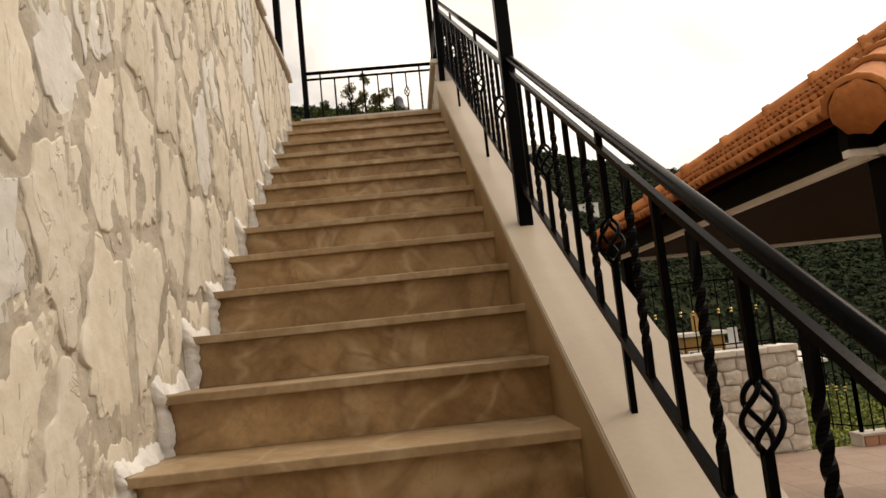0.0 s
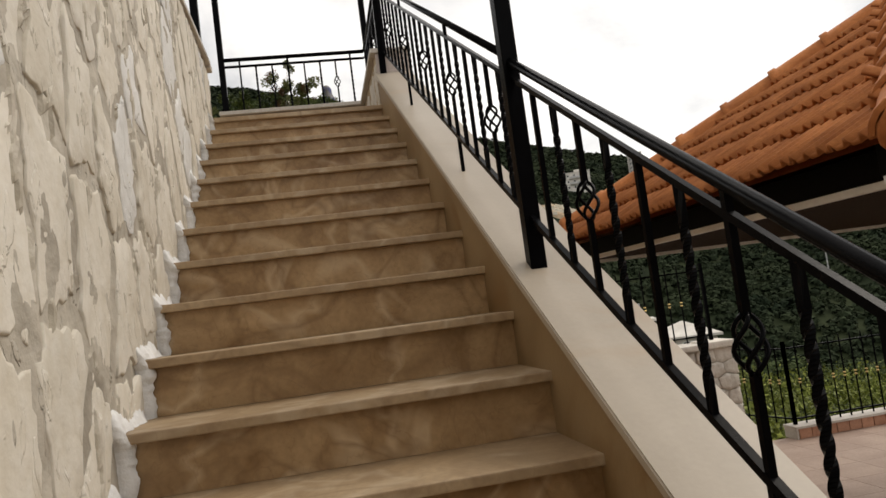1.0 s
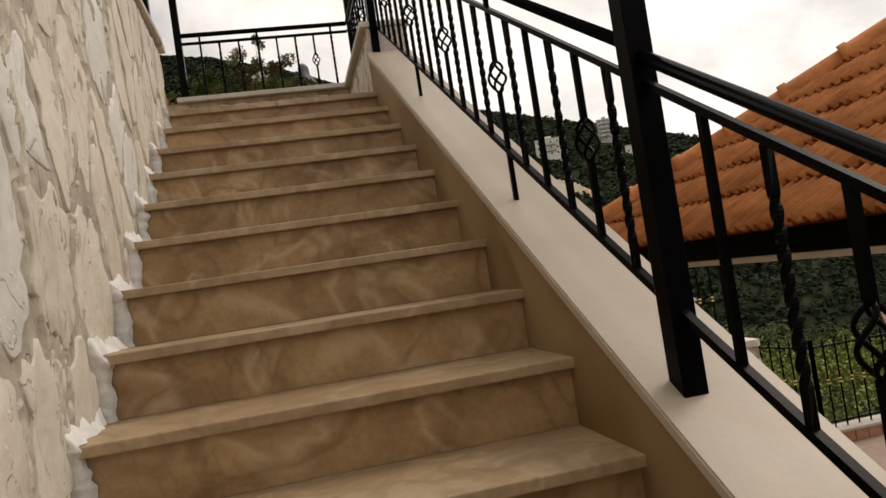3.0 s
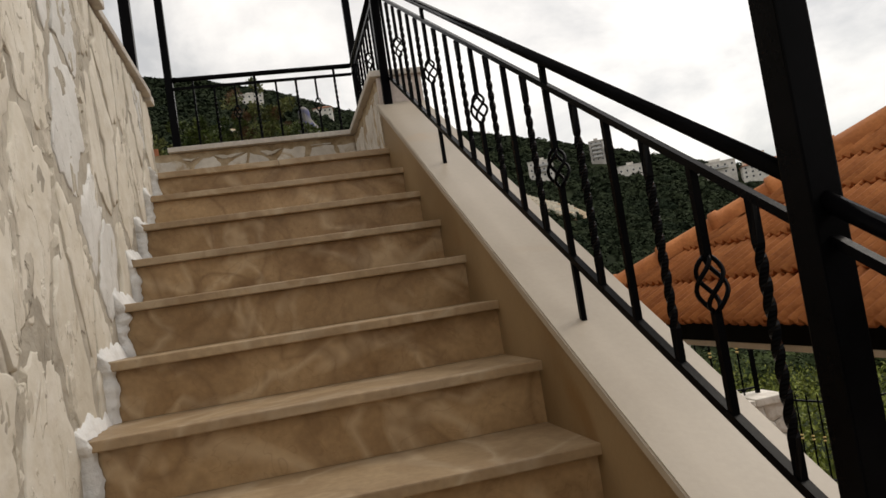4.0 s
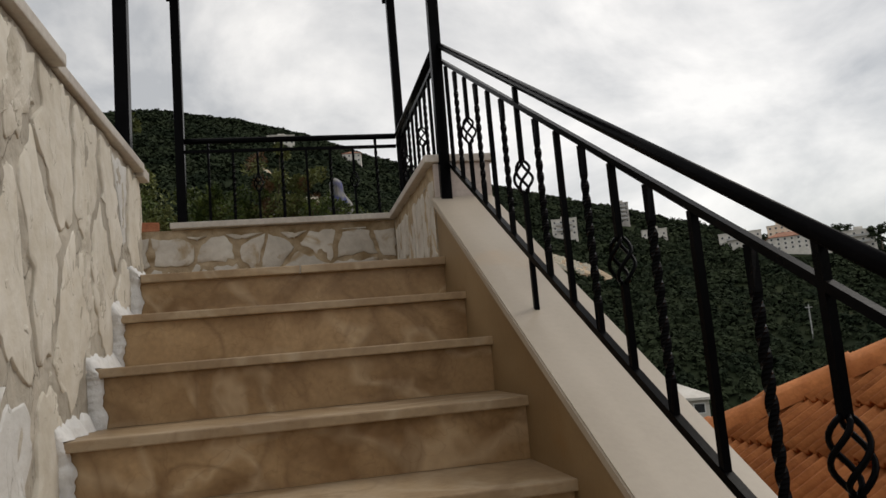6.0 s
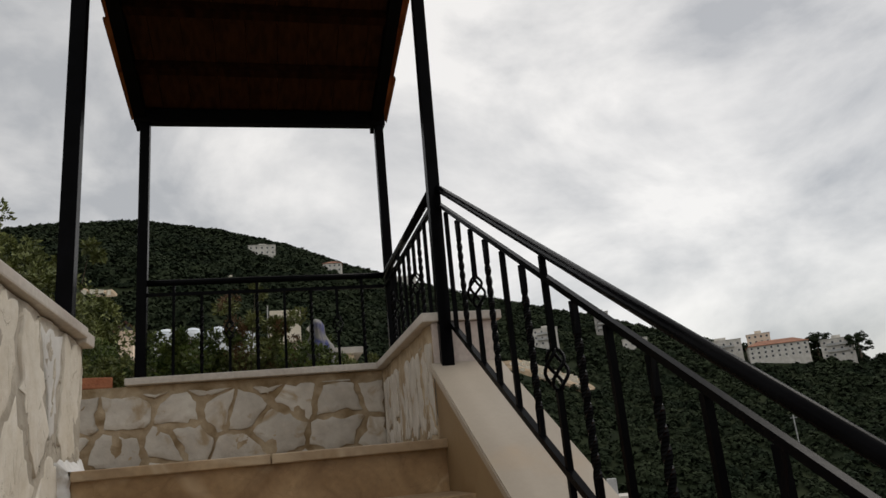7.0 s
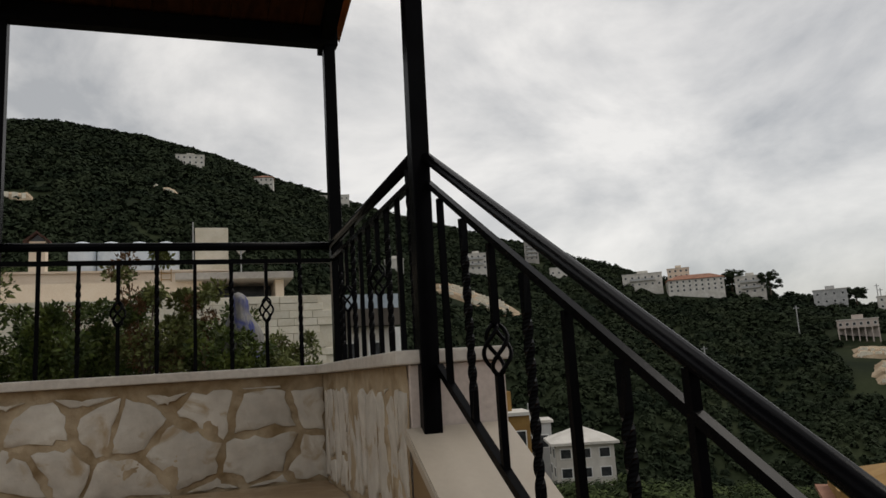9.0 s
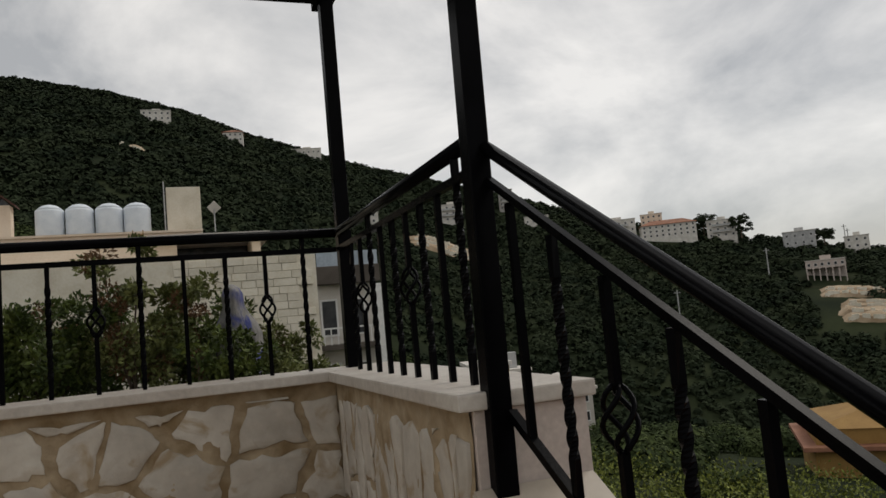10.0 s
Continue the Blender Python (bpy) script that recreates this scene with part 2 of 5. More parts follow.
def box(x0, x1, y0, y1, z0, z1, bevel=0.0, bm=None, m=None):
    own = bmesh.new()
    bmesh.ops.create_cube(own, size=1.0)
    for v in own.verts:
        v.co = Vector((x0 + (v.co.x + 0.5) * (x1 - x0), y0 + (v.co.y + 0.5) * (y1 - y0), z0 + (v.co.z + 0.5) * (z1 - z0)))
    if bevel:
        bmesh.ops.bevel(own, geom=own.edges[:], offset=bevel, segments=2, affect="EDGES", profile=0.6)
    if m is not None:
        own.transform(m)
    if bm is None:
        return own
    me = bpy.data.meshes.new("tmp")
    own.to_mesh(me)
    own.free()
    bm.from_mesh(me)
    bpy.data.meshes.remove(me)
    return bm


def tube(path, radius, sides=8, bm=None, twist=0.0, caps=True, flat=1.0):
    """A tube along points; four sides and twist give a twisted square bar."""
    bm = bm or bmesh.new()
    path = [Vector(p) for p in path]
    rings, ref = [], None
    for i, p in enumerate(path):
        d = (path[min(i + 1, len(path) - 1)] - path[max(i - 1, 0)]).normalized()
        if ref is None:
            ref = Vector((1, 0, 0)) if abs(d.x) < 0.8 else Vector((0, 0, 1))
        a = (ref - d * ref.dot(d)).normalized()
        ref = a
        b = d.cross(a)
        r = radius(i / max(1, len(path) - 1)) if callable(radius) else radius
        w = twist * i
        ring = []
        for k in range(sides):
            t = 2 * math.pi * k / sides + w + (math.pi / 4 if sides == 4 else 0)
            ring.append(bm.verts.new(p + a * (r * math.cos(t)) + b * (r * math.sin(t) * flat)))
        rings.append(ring)
    for r0, r1 in zip(rings, rings[1:]):
        for k in range(sides):
            bm.faces.new((r0[k], r0[(k + 1) % sides], r1[(k + 1) % sides], r1[k]))
    if caps:
        bm.faces.new(rings[0][::-1])
        bm.faces.new(rings[-1])
    return bm


def sweep(profile, bm=None):
    """Prism from a closed outline in (y, z), between two x: profile = (points, x0, x1)."""
    bm = bm or bmesh.new()
    pts, x0, x1 = profile
    a = [bm.verts.new((x0, y, z)) for y, z in pts]
    b = [bm.verts.new((x1, y, z)) for y, z in pts]
    n = len(pts)
    bm.faces.new(a)
    bm.faces.new(b[::-1])
    for i in range(n):
        bm.faces.new((a[i], b[i], b[(i + 1) % n], a[(i + 1) % n]))
    bmesh.ops.recalc_face_normals(bm, faces=bm.faces[:])
    return bm


def clip(poly, px, py, nx, ny):
    out = []
    for i, (x, y) in enumerate(poly):
        u, v = poly[(i + 1) % len(poly)]
        d0, d1 = (x - px) * nx + (y - py) * ny, (u - px) * nx + (v - py) * ny
        if d0 <= 0:
            out.append((x, y))
        if d0 * d1 < 0:
            t = d0 / (d0 - d1)
            out.append((x + t * (u - x), y + t * (v - y)))
    return out


def cells(u0, u1, v0, v1, du, dv, gap, rng, keep=None, jitter=0.42):
    """Irregular stone outlines filling a rectangle, with joints of that width."""
    nu, nv = max(1, round((u1 - u0) / du)), max(1, round((v1 - v0) / dv))
    du, dv = (u1 - u0) / nu, (v1 - v0) / nv
    seeds = {}
    for i in range(-1, nu + 1):
        for j in range(-1, nv + 1):
            off = 0.5 if j % 2 else 0.0
            seeds[i, j] = (u0 + (i + 0.5 + off * 0.6 + rng.uniform(-jitter, jitter)) * du, v0 + (j + 0.5 + rng.uniform(-jitter, jitter)) * dv)
    found = []
    for (i, j), (x, y) in seeds.items():
        poly = [(u0, v0), (u1, v0), (u1, v1), (u0, v1)]
        for (k, m), (a, b) in seeds.items():
            if (k, m) == (i, j) or abs(k - i) > 3 or abs(m - j) > 3:
                continue
            # bisector in the stretched metric
            nx, ny = (a - x) / du ** 2, (b - y) / dv ** 2
            poly = clip(poly, (x + a) / 2, (y + b) / 2, nx, ny)
            if len(poly) < 3:
                break
        if len(poly) < 3:
            continue
        cx, cy = sum(p[0] for p in poly) / len(poly), sum(p[1] for p in poly) / len(poly)
        if keep and not keep(cx, cy):
            continue
        size = max(math.hypot(p[0] - cx, p[1] - cy) for p in poly)
        if size < gap * 1.5:
            continue
        ring = []
        for q in range(len(poly)):
            (xa, ya), (xb, yb) = poly[q], poly[(q + 1) % len(poly)]
            steps = max(1, min(9, round(math.hypot(xb - xa, yb - ya) / 0.028)))
            for s in range(steps):
                t = s / steps
                x2, y2 = xa + t * (xb - xa), ya + t * (yb - ya)
                r = math.hypot(x2 - cx, y2 - cy)
                k2 = max(0.3, 1 - gap * (0.6 + 0.9 * noise.noise((x2 * 14, y2 * 14, cx * 3)) + 0.55 * noise.noise((x2 * 38, y2 * 30, cx * 5)) + rng.uniform(-0.14, 0.2)) / max(r, 1e-3))
                k2 = min(k2, 0.985)
                ring.append((cx + (x2 - cx) * k2, cy + (y2 - cy) * k2))
        found.append((cx, cy, ring))
    return found


def stone_mesh(name, cx, cy, ring, depth, rng, to_world):
    """One split stone: an outline, a worn arris and an uneven face, proud of its bed."""
    verts, faces, n = [], [], len(ring)
    tu, tv = rng.uniform(-0.5, 0.5), rng.uniform(-0.5, 0.5)
    for scale, d in ((1.0, -0.012), (0.985, depth * 0.75), (0.955, depth * 0.98), (0.55, depth * 1.0)):
        for x, y in ring:
            u, v = cx + (x - cx) * scale, cy + (y - cy) * scale
            w = d
            if d > depth * 0.5:
                w += depth * (tu * (u - cx) + tv * (v - cy)) * 5.0 + rng.uniform(-0.22, 0.22) * depth
            verts.append(to_world(u, v, w))
    verts.append(to_world(cx, cy, depth * rng.uniform(0.9, 1.2)))
    for k in range(3):
        for i in range(n):
            j = (i + 1) % n
            faces.append((k * n + i, k * n + j, (k + 1) * n + j, (k + 1) * n + i))
    for i in range(n):
        faces.append((3 * n + i, 3 * n + (i + 1) % n, 4 * n))
    me = bpy.data.meshes.new(name)
    me.from_pydata(verts, [], faces)
    me.polygons.foreach_set("use_smooth", [True] * len(me.polygons))
    return me


def stone_face(parent, found, depth, rng, to_world, materials, name="stone"):
    for cx, cy, ring in found:
        me = stone_mesh(name, cx, cy, ring, depth * rng.uniform(0.6, 1.25), rng, to_world)
        me.materials.append(rng.choice(materials))
        new(name, me).parent = parent


def rough_bed(name, u0, u1, v0, v1, step, to_world, amp, material, parent, seed=0.0):
    """The mortar bed between the stones: an uneven skin."""
    nu, nv = int((u1 - u0) / step) + 1, int((v1 - v0) / step) + 1
    verts, faces = [], []
    for i in range(nu + 1):
        for j in range(nv + 1):
            u, v = u0 + (u1 - u0) * i / nu, v0 + (v1 - v0) * j / nv
            d = amp * (0.15 + 1.1 * noise.noise((u * 8, v * 5.5, seed)) + 0.55 * noise.noise((u * 21, v * 15, seed + 5)) + 0.3 * noise.noise((u * 47, v * 40, seed + 9)))
            verts.append(to_world(u, v, d))
    for i in range(nu):
        for j in range(nv):
            a = i * (nv + 1) + j
            faces.append((a, a + nv + 1, a + nv + 2, a + 1))
    me = bpy.data.meshes.new(name)
    me.from_pydata(verts, [], faces)
    me.polygons.foreach_set("use_smooth", [True] * len(me.polygons))
    me.materials.append(material)
    ob = new(name, me)
    ob.parent = parent
    return ob


# ---- ground: one sheet from the house across the valley to the far hills ----
RISE, RUN, FLOOR = 0.165, 0.304, -1.155
SLOPE = RISE / RUN


def ridge_angle(az):
    """Height of the skyline in degrees over the bearing."""
    return np.interp(az, [-180, -70, -40, -15, -10, -4, 1, 6, 9.5, 15, 18, 26, 30.5, 34.5, 42.5, 46, 52, 70, 110, 180],
                     [3, 7, 14, 17.75, 18.2, 17.8, 16.6, 14.75, 13.75, 12.1, 11.2, 8.6, 7.0, 5.4, 3.7, 2.9, 1.6, 0.8, 1.0, 3])


def land(x, y):
    """Height of the natural ground."""
    x, y = np.asarray(x, float), np.asarray(y, float)
    az, r = np.degrees(np.arctan2(x, y)), np.hypot(x, y)
    far = np.interp(az, [-180, -60, 12, 36, 70, 180], [500, 600, 600, 420, 380, 500])
    dip_r = np.interp(az, [-180, -40, 5, 25, 90, 180], [60, 60, 75, 150, 150, 60])
    dip_z = np.interp(az, [-180, -60, -10, 5, 25, 60, 120, 180], [-2, 0, -3, -7, -32, -42, -40, -2])
    top = 2.7 + far * np.tan(np.radians(ridge_angle(az)))
    near = np.interp(az, [-180, -60, 10, 40, 120, 180], [-1.4, -1.4, -2.0, -3.4, -3.4, -1.4])
    t = np.clip((r - 8) / (dip_r - 8), 0, 1)
    low = -1.4 + (near + 1.4) * np.clip((r - 6) / 3, 0, 1) + (dip_z - near) * t ** 1.7
    s = np.clip((r - dip_r) / (far - dip_r), 0, 1)
    rise = (top - dip_z) * (0.75 * s + 0.25 * s * s * (3 - 2 * s))
    back = np.clip((r - far) / 700, 0, 1) * (top - dip_z) * 0.6
    wave = np.clip((r - 40) / 120, 0, 1) * (3.0 * np.sin(x / 31 + 1.3 * np.sin(y / 57)) + 2.4 * np.sin(y / 37 + x / 71) + 1.2 * np.sin(x / 13 + y / 17))
    return low + rise - back + wave * np.clip(1.15 - s, 0.25, 1)


def build_ground():
    azs = np.concatenate([np.arange(-180, -40, 4.0), np.arange(-40, 66, 0.8), np.arange(66, 180, 4.0)])
    rs = np.concatenate([[0.5, 3, 6, 7, 8, 9, 10, 12, 14, 17, 20], np.geomspace(24, 700, 75), [850, 1100, 1600, 2600]])
    verts, faces = [], []
    for a in azs:
        x, y = rs * np.sin(np.radians(a)), rs * np.cos(np.radians(a))
        verts += list(zip(x.tolist(), y.tolist(), land(x, y).tolist()))
    n, m = len(azs), len(rs)
    for i in range(n):
        for j in range(m - 1):
            k = (i + 1) % n
            faces.append((i * m + j, i * m + j + 1, k * m + j + 1, k * m + j))
    me = bpy.data.meshes.new("ground")
    me.from_pydata(verts, [], faces)
    me.polygons.foreach_set("use_smooth", [True] * len(me.polygons))
    me.materials.append(M_GROUND)
    tagged(new("ground", me), "scrubby green valley ground rising to wooded hills", "ground", kind="structure")


build_ground()

def scatter_crowns(name, label, material, places, seed, tufts=26):
    """Many uneven tree crowns in one mesh, each a heap of small tilted leaf clumps."""
    rng = np.random.default_rng(seed)
    at = np.array(places, float)
    n = len(at)
    v = rng.normal(size=(n, tufts, 3))
    v /= np.linalg.norm(v, axis=2, keepdims=True)
    v[:, :, 2] = np.abs(v[:, :, 2]) * 1.15 - 0.25
    r = at[:, 3][:, None, None]
    shape = np.stack([rng.uniform(0.75, 1.25, n), rng.uniform(0.75, 1.25, n), rng.uniform(0.7, 1.3, n)], axis=1)[:, None, :]
    centre = at[:, None, :3] + v * r * shape * rng.uniform(0.55, 1.0, (n, tufts, 1))
    tilt = v + rng.normal(size=(n, tufts, 3)) * 0.3 + np.array((0, 0, 0.45))
    tilt /= np.linalg.norm(tilt, axis=2, keepdims=True)
    side = np.cross(tilt, rng.normal(size=(n, tufts, 3)))
    side /= np.linalg.norm(side, axis=2, keepdims=True)
    other = np.cross(tilt, side)
    size = r * rng.uniform(0.9, 1.7, (n, tufts, 1)) * (26 / tufts) ** 0.5 * 0.31
    corners = [centre + side * size * 1.1, centre - side * size * 0.6 + other * size, centre - side * size * 0.5 - other * size * 0.9]
    pts = np.stack(corners, axis=2).reshape(-1, 3)
    count = len(pts)
    me = bpy.data.meshes.new(name)
    me.vertices.add(count)
    me.vertices.foreach_set("co", pts.ravel())
    me.loops.add(count)
    me.loops.foreach_set("vertex_index", np.arange(count))
    me.polygons.add(count // 3)
    me.polygons.foreach_set("loop_start", np.arange(0, count, 3))
    me.update(calc_edges=True)
    me.materials.append(material)
    return tagged(new(name, me), label, "trees", kind="stuff")


CLEARINGS = [(98, 290, 13), (112, 294, 14), (126, 298, 12), (-12, 311, 8), (204, 176, 14), (214, 192, 13), (226, 206, 12), (-76, 248, 8), (-54, 252, 9),
             (-4, 419, 9), (38, 434, 9), (140, 364, 10), (185, 389, 10), (238, 319, 20), (241, 223, 12), (189, 364, 9), (38, 70, 13), (22, 62, 9), (31, 29, 9)]


def forest():
    rng = np.random.default_rng(5)
    n = 42000
    az = rng.uniform(-38, 64, n)
    r = 30 + (620 - 30) * rng.uniform(0, 1, n) ** 0.75
    x, y = r * np.sin(np.radians(az)), r * np.cos(np.radians(az))
    z = land(x, y)
    limit = np.interp(az, [-60, 12, 36, 70], [602, 602, 422, 382])
    near, mid, far = [], [], []
    clear = np.array(CLEARINGS, float)
    for i in range(n):
        if r[i] > limit[i] or (-14 < x[i] < 13 and 16 < y[i] < 62):
            continue
        if np.any((x[i] - clear[:, 0]) ** 2 + (y[i] - clear[:, 1]) ** 2 < clear[:, 2] ** 2):
            continue
        size = (0.9 + 0.0034 * r[i]) * rng.uniform(0.5, 1.3)
        (near if r[i] < 75 else mid if r[i] < 170 else far).append((x[i], y[i], z[i] + size * 0.35, size))
    scatter_crowns("hill_forest", "dense dark green wood on the far hillsides", M_FOREST, far, 6, 26)
    scatter_crowns("valley_wood", "dark green scrub and trees in the valley", M_WOODS, near, 7, 460)
    scatter_crowns("slope_wood", "green wood on the lower slopes across the valley", M_WOODS, mid, 8, 150)


forest()

# ---- stairs ----
stairs = thing("stairs", "outdoor stairs of brown veined limestone between walls", "stairs", kind="structure")
X_LEFT, X_RIGHT = -1.14, 0.0
FIRST, LAST = -7, 13


def build_stairs():
    core = []
    for k in range(FIRST + 1, LAST + 1):
        core += [(k * RUN + 0.06, (k - 1) * RISE - 0.05), (k * RUN + 0.06, k * RISE - 0.04)]
    core += [(5.3, LAST * RISE - 0.04), (5.3, FLOOR - 0.3), (core[0][0], FLOOR - 0.3)]
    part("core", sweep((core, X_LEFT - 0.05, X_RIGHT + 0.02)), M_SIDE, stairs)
    tread, riser = None, None
    for k in range(FIRST + 1, LAST):
        if tread is None:
            a = part("tread", box(X_LEFT - 0.04, X_RIGHT + 0.004, 0.0, RUN + 0.044, -0.026, 0.0, 0.004), M_TREAD, stairs)
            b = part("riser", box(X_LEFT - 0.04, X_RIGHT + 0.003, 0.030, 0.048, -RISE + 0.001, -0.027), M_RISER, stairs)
            tread, riser = a.data, b.data
        else:
            a, b = new("tread", tread), new("riser", riser)
            a.parent = b.parent = stairs
        a.location = b.location = (0, k * RUN + 0.004, k * RISE + 0.004)
    k = LAST
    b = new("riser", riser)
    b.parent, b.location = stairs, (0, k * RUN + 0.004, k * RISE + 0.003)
    # the landing is paved with slabs that run on behind the wall's end
    y0, z = LAST * RUN + 0.004, LAST * RISE + 0.003
    for i, (xa, xb) in enumerate(((-3.2, -2.2), (-2.196, -1.13), (-1.126, -0.56), (-0.556, X_RIGHT + 0.002))):
        y1 = y0 if xa > -1.2 else 4.26
        part("landing_slab", box(xa, xb, y1, 5.3, z - 0.03, z, 0.004), M_TREAD, stairs)


build_stairs()

# ---- side wall of split stone ----
WALL_END, WALL_TOP = 4.21, 2.565
wall_west = thing("wall_west", "tall retaining wall clad in irregular cream split stone with smeared mortar", "wall", kind="structure")
part("wall_core", box(-1.42, -1.195, -3.4, WALL_END - 0.02, FLOOR - 0.3, WALL_TOP), M_MORTAR, wall_west)


def west_x(y):
    """The face of the side wall: it draws in a little towards the foot of the stairs."""
    return -1.103 - 0.0215 * (y - 1.2)


def west(u, v, d):
    return (west_x(u) + d, u, v)


rough_bed("mortar_bed", -3.3, WALL_END - 0.005, FLOOR, WALL_TOP - 0.004, 0.015, west, 0.0068, M_MORTAR, wall_west, 1.0)
rng_w = random.Random(11)
stone_face(wall_west, cells(-2.6, WALL_END, -1.2, WALL_TOP, 0.27, 0.36, 0.043, rng_w, lambda u, v: v > SLOPE * u - 0.14), 0.0065, rng_w, west,
           [M_STONE, M_STONE, M_STONE, M_STONE3])
rough_bed("wall_end_face", -1.42, -1.164, LAST * RISE, WALL_TOP, 0.03, lambda u, v, d: (u, WALL_END - 0.012 + d, v), 0.012, M_STONE2, wall_west, 7.0)


def smears():
    """Mortar dragged over the stones' edges in ragged upright streaks."""
    step = 0.013
    nu, nv = int((WALL_END + 1.7) / step), int(2.6 / step)
    verts, faces, keep, index = [], [], {}, {}
    for i in range(nu + 1):
        for j in range(nv + 1):
            u = -1.7 + i * step
            v = max(SLOPE * u - 0.12, FLOOR) + j * step
            if v > WALL_TOP - 0.01 or u > WALL_END - 0.02:
                continue
            n = noise.noise((u * 8.5, v * 2.7, 2.0)) + 0.6 * noise.noise((u * 23, v * 9, 6.0)) + 0.25 * noise.noise((u * 60, v * 30, 8.0))
            on = n > 0.46
            keep[i, j] = on
            index[i, j] = len(verts)
            verts.append(west(u, v, 0.0080 + 0.007 * min(n - 0.46, 0.5) + 0.003 * noise.noise((u * 70, v * 50, 1.0)) if on else -0.004))
    for i in range(nu):
        for j in range(nv):
            q = ((i, j), (i + 1, j), (i + 1, j + 1), (i, j + 1))
            if all(k in index for k in q) and any(keep[k] for k in q):
                faces.append([index[k] for k in q])
    me = bpy.data.meshes.new("mortar_smear")
    me.from_pydata(verts, [], faces)
    me.materials.append(M_SMEAR)
    new("mortar_smear", me).parent = wall_west


smears()
coping_w = thing("wall_coping", "thin white stone coping on the retaining wall", "coping", kind="structure")
for i in range(7):
    ya = -3.3 + i * 1.06
    part("coping_slab", box(-1.45, west_x(ya + 0.9) + 0.035, ya, ya + 1.055, WALL_TOP + 0.002, WALL_TOP + 0.036, 0.006), M_COPING, coping_w)
part("coping_slab", box(-1.45, -1.133, 4.123, 4.235, WALL_TOP - 0.012, WALL_TOP + 0.03, 0.006), M_COPING, coping_w)


# unseen plain wall, added to keep sky light off the lower risers
sky_block_south = thing("sky_block_south", "unseen plain brown wall added behind the foot of the stairs to block sky light", "wall", kind="structure")
part("wall_core", box(-1.42, 3.4, -3.75, -3.45, FLOOR - 0.3, 2.5), M_BACK, sky_block_south)


def plaster_edge():
    """White cement smeared along the steps' ends where they meet the wall."""
    edge = thing("cement_edge", "ragged white cement smeared along the step ends", "cement", kind="structure")
    rng = random.Random(3)
    for k in range(FIRST + 1, LAST + 1):
        verts, faces = [], []
        y0, z0 = k * RUN - 0.006, k * RISE
        line = [(y0 + 0.018, z0 - RISE), (y0 + 0.016, z0 - 0.09), (y0 + 0.014, z0 - 0.03), (y0 - 0.004, z0 + 0.004), (y0 + 0.08, z0 + 0.002), (y0 + 0.18, z0 + 0.002), (y0 + RUN - 0.01, z0 + 0.002)]
        dense = []
        for (a, b), (c, d) in zip(line, line[1:]):
            for s in range(9):
                dense.append((a + (c - a) * s / 9, b + (d - b) * s / 9))
        dense.append(line[-1])
        n = len(dense)
        for i, (y, z) in enumerate(dense):
            # leans from level in front of the riser to upright over the tread
            t = min(1.0, max(0.0, (i - n * 0.36) / (n * 0.18)))
            up = (-math.cos(t * math.pi / 2), 0.12 + math.sin(t * math.pi / 2))
            rag = noise.noise((y * 9, z * 9, 3.0)) + 0.6 * noise.noise((y * 31, z * 31, 7.0))
            h = max(0.003, (0.010 + 0.034 * t) + (0.006 + 0.022 * t) * rag + rng.uniform(-0.003, 0.004))
            w = (0.036 - 0.012 * t) + 0.016 * noise.noise((y * 17, z * 17, 9.0)) + 0.008 * noise.noise((y * 55, z * 55, 4.0))
            xw = west_x(y)
            verts += [(xw - 0.012, y + up[0] * h, z + up[1] * h), (xw + 0.008, y + up[0] * h * 0.85, z + up[1] * h * 0.85),
                      (xw + w * 0.75, y + up[0] * h * 0.45, z + up[1] * h * 0.35), (xw + w, y - up[0] * 0.004 + 0.014 * (1 - t), z + 0.003 * t)]
        for i in range(n - 1):
            for j in range(3):
                a = i * 4 + j
                faces.append((a, a + 1, a + 5, a + 4))
        me = bpy.data.meshes.new("cement_patch")
        me.from_pydata(verts, [], faces)
        me.polygons.foreach_set("use_smooth", [True] * len(me.polygons))
        me.materials.append(M_PLASTER)
        new("cement_patch", me).parent = edge


plaster_edge()

# upper garden behind the retaining wall
tagged(mesh_ob("garden_bed", box(-9, -1.43, -3.4, 4.2, 1.6, 2.45), M_SOIL), "dark soil of the upper garden behind the wall", "soil", kind="structure")

# ---- parapet beside the stairs ----
P_OFF = 0.177
parapet = thing("parapet", "sloping parapet of smooth cream limestone beside the stairs", "parapet", kind="structure")
Y_A, Y_B = FIRST * RUN, 4.06


def nose(y):
    """The line of the steps' edges, a little steeper above the middle post."""
    return SLOPE * y + max(0.0, y - 1.1) * 0.0092


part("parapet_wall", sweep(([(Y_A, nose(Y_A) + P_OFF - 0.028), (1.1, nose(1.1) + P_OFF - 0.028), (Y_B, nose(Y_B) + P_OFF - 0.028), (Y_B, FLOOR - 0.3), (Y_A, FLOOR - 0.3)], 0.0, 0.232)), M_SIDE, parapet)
a, b = Y_A - 0.03, Y_B
bm = sweep(([(a, nose(a) + P_OFF), (1.1, nose(1.1) + P_OFF), (b, nose(b) + P_OFF), (b, nose(b) + P_OFF - 0.03), (1.1, nose(1.1) + P_OFF - 0.03), (a, nose(a) + P_OFF - 0.03)], -0.016, 0.245))
bmesh.ops.bevel(bm, geom=bm.edges[:], offset=0.004, segments=2, affect="EDGES")
part("parapet_slab", bm, M_SLAB, parapet)

# ---- low walls round the landing ----
LAND, COP = LAST * RISE, 2.585
wall_north = thing("wall_north", "low planter wall of cream stones with brown mortar", "wall", kind="structure")
part("wall_core", box(-3.3, 0.252, 5.325, 5.53, 1.2, COP - 0.034), M_MORTAR2, wall_north)


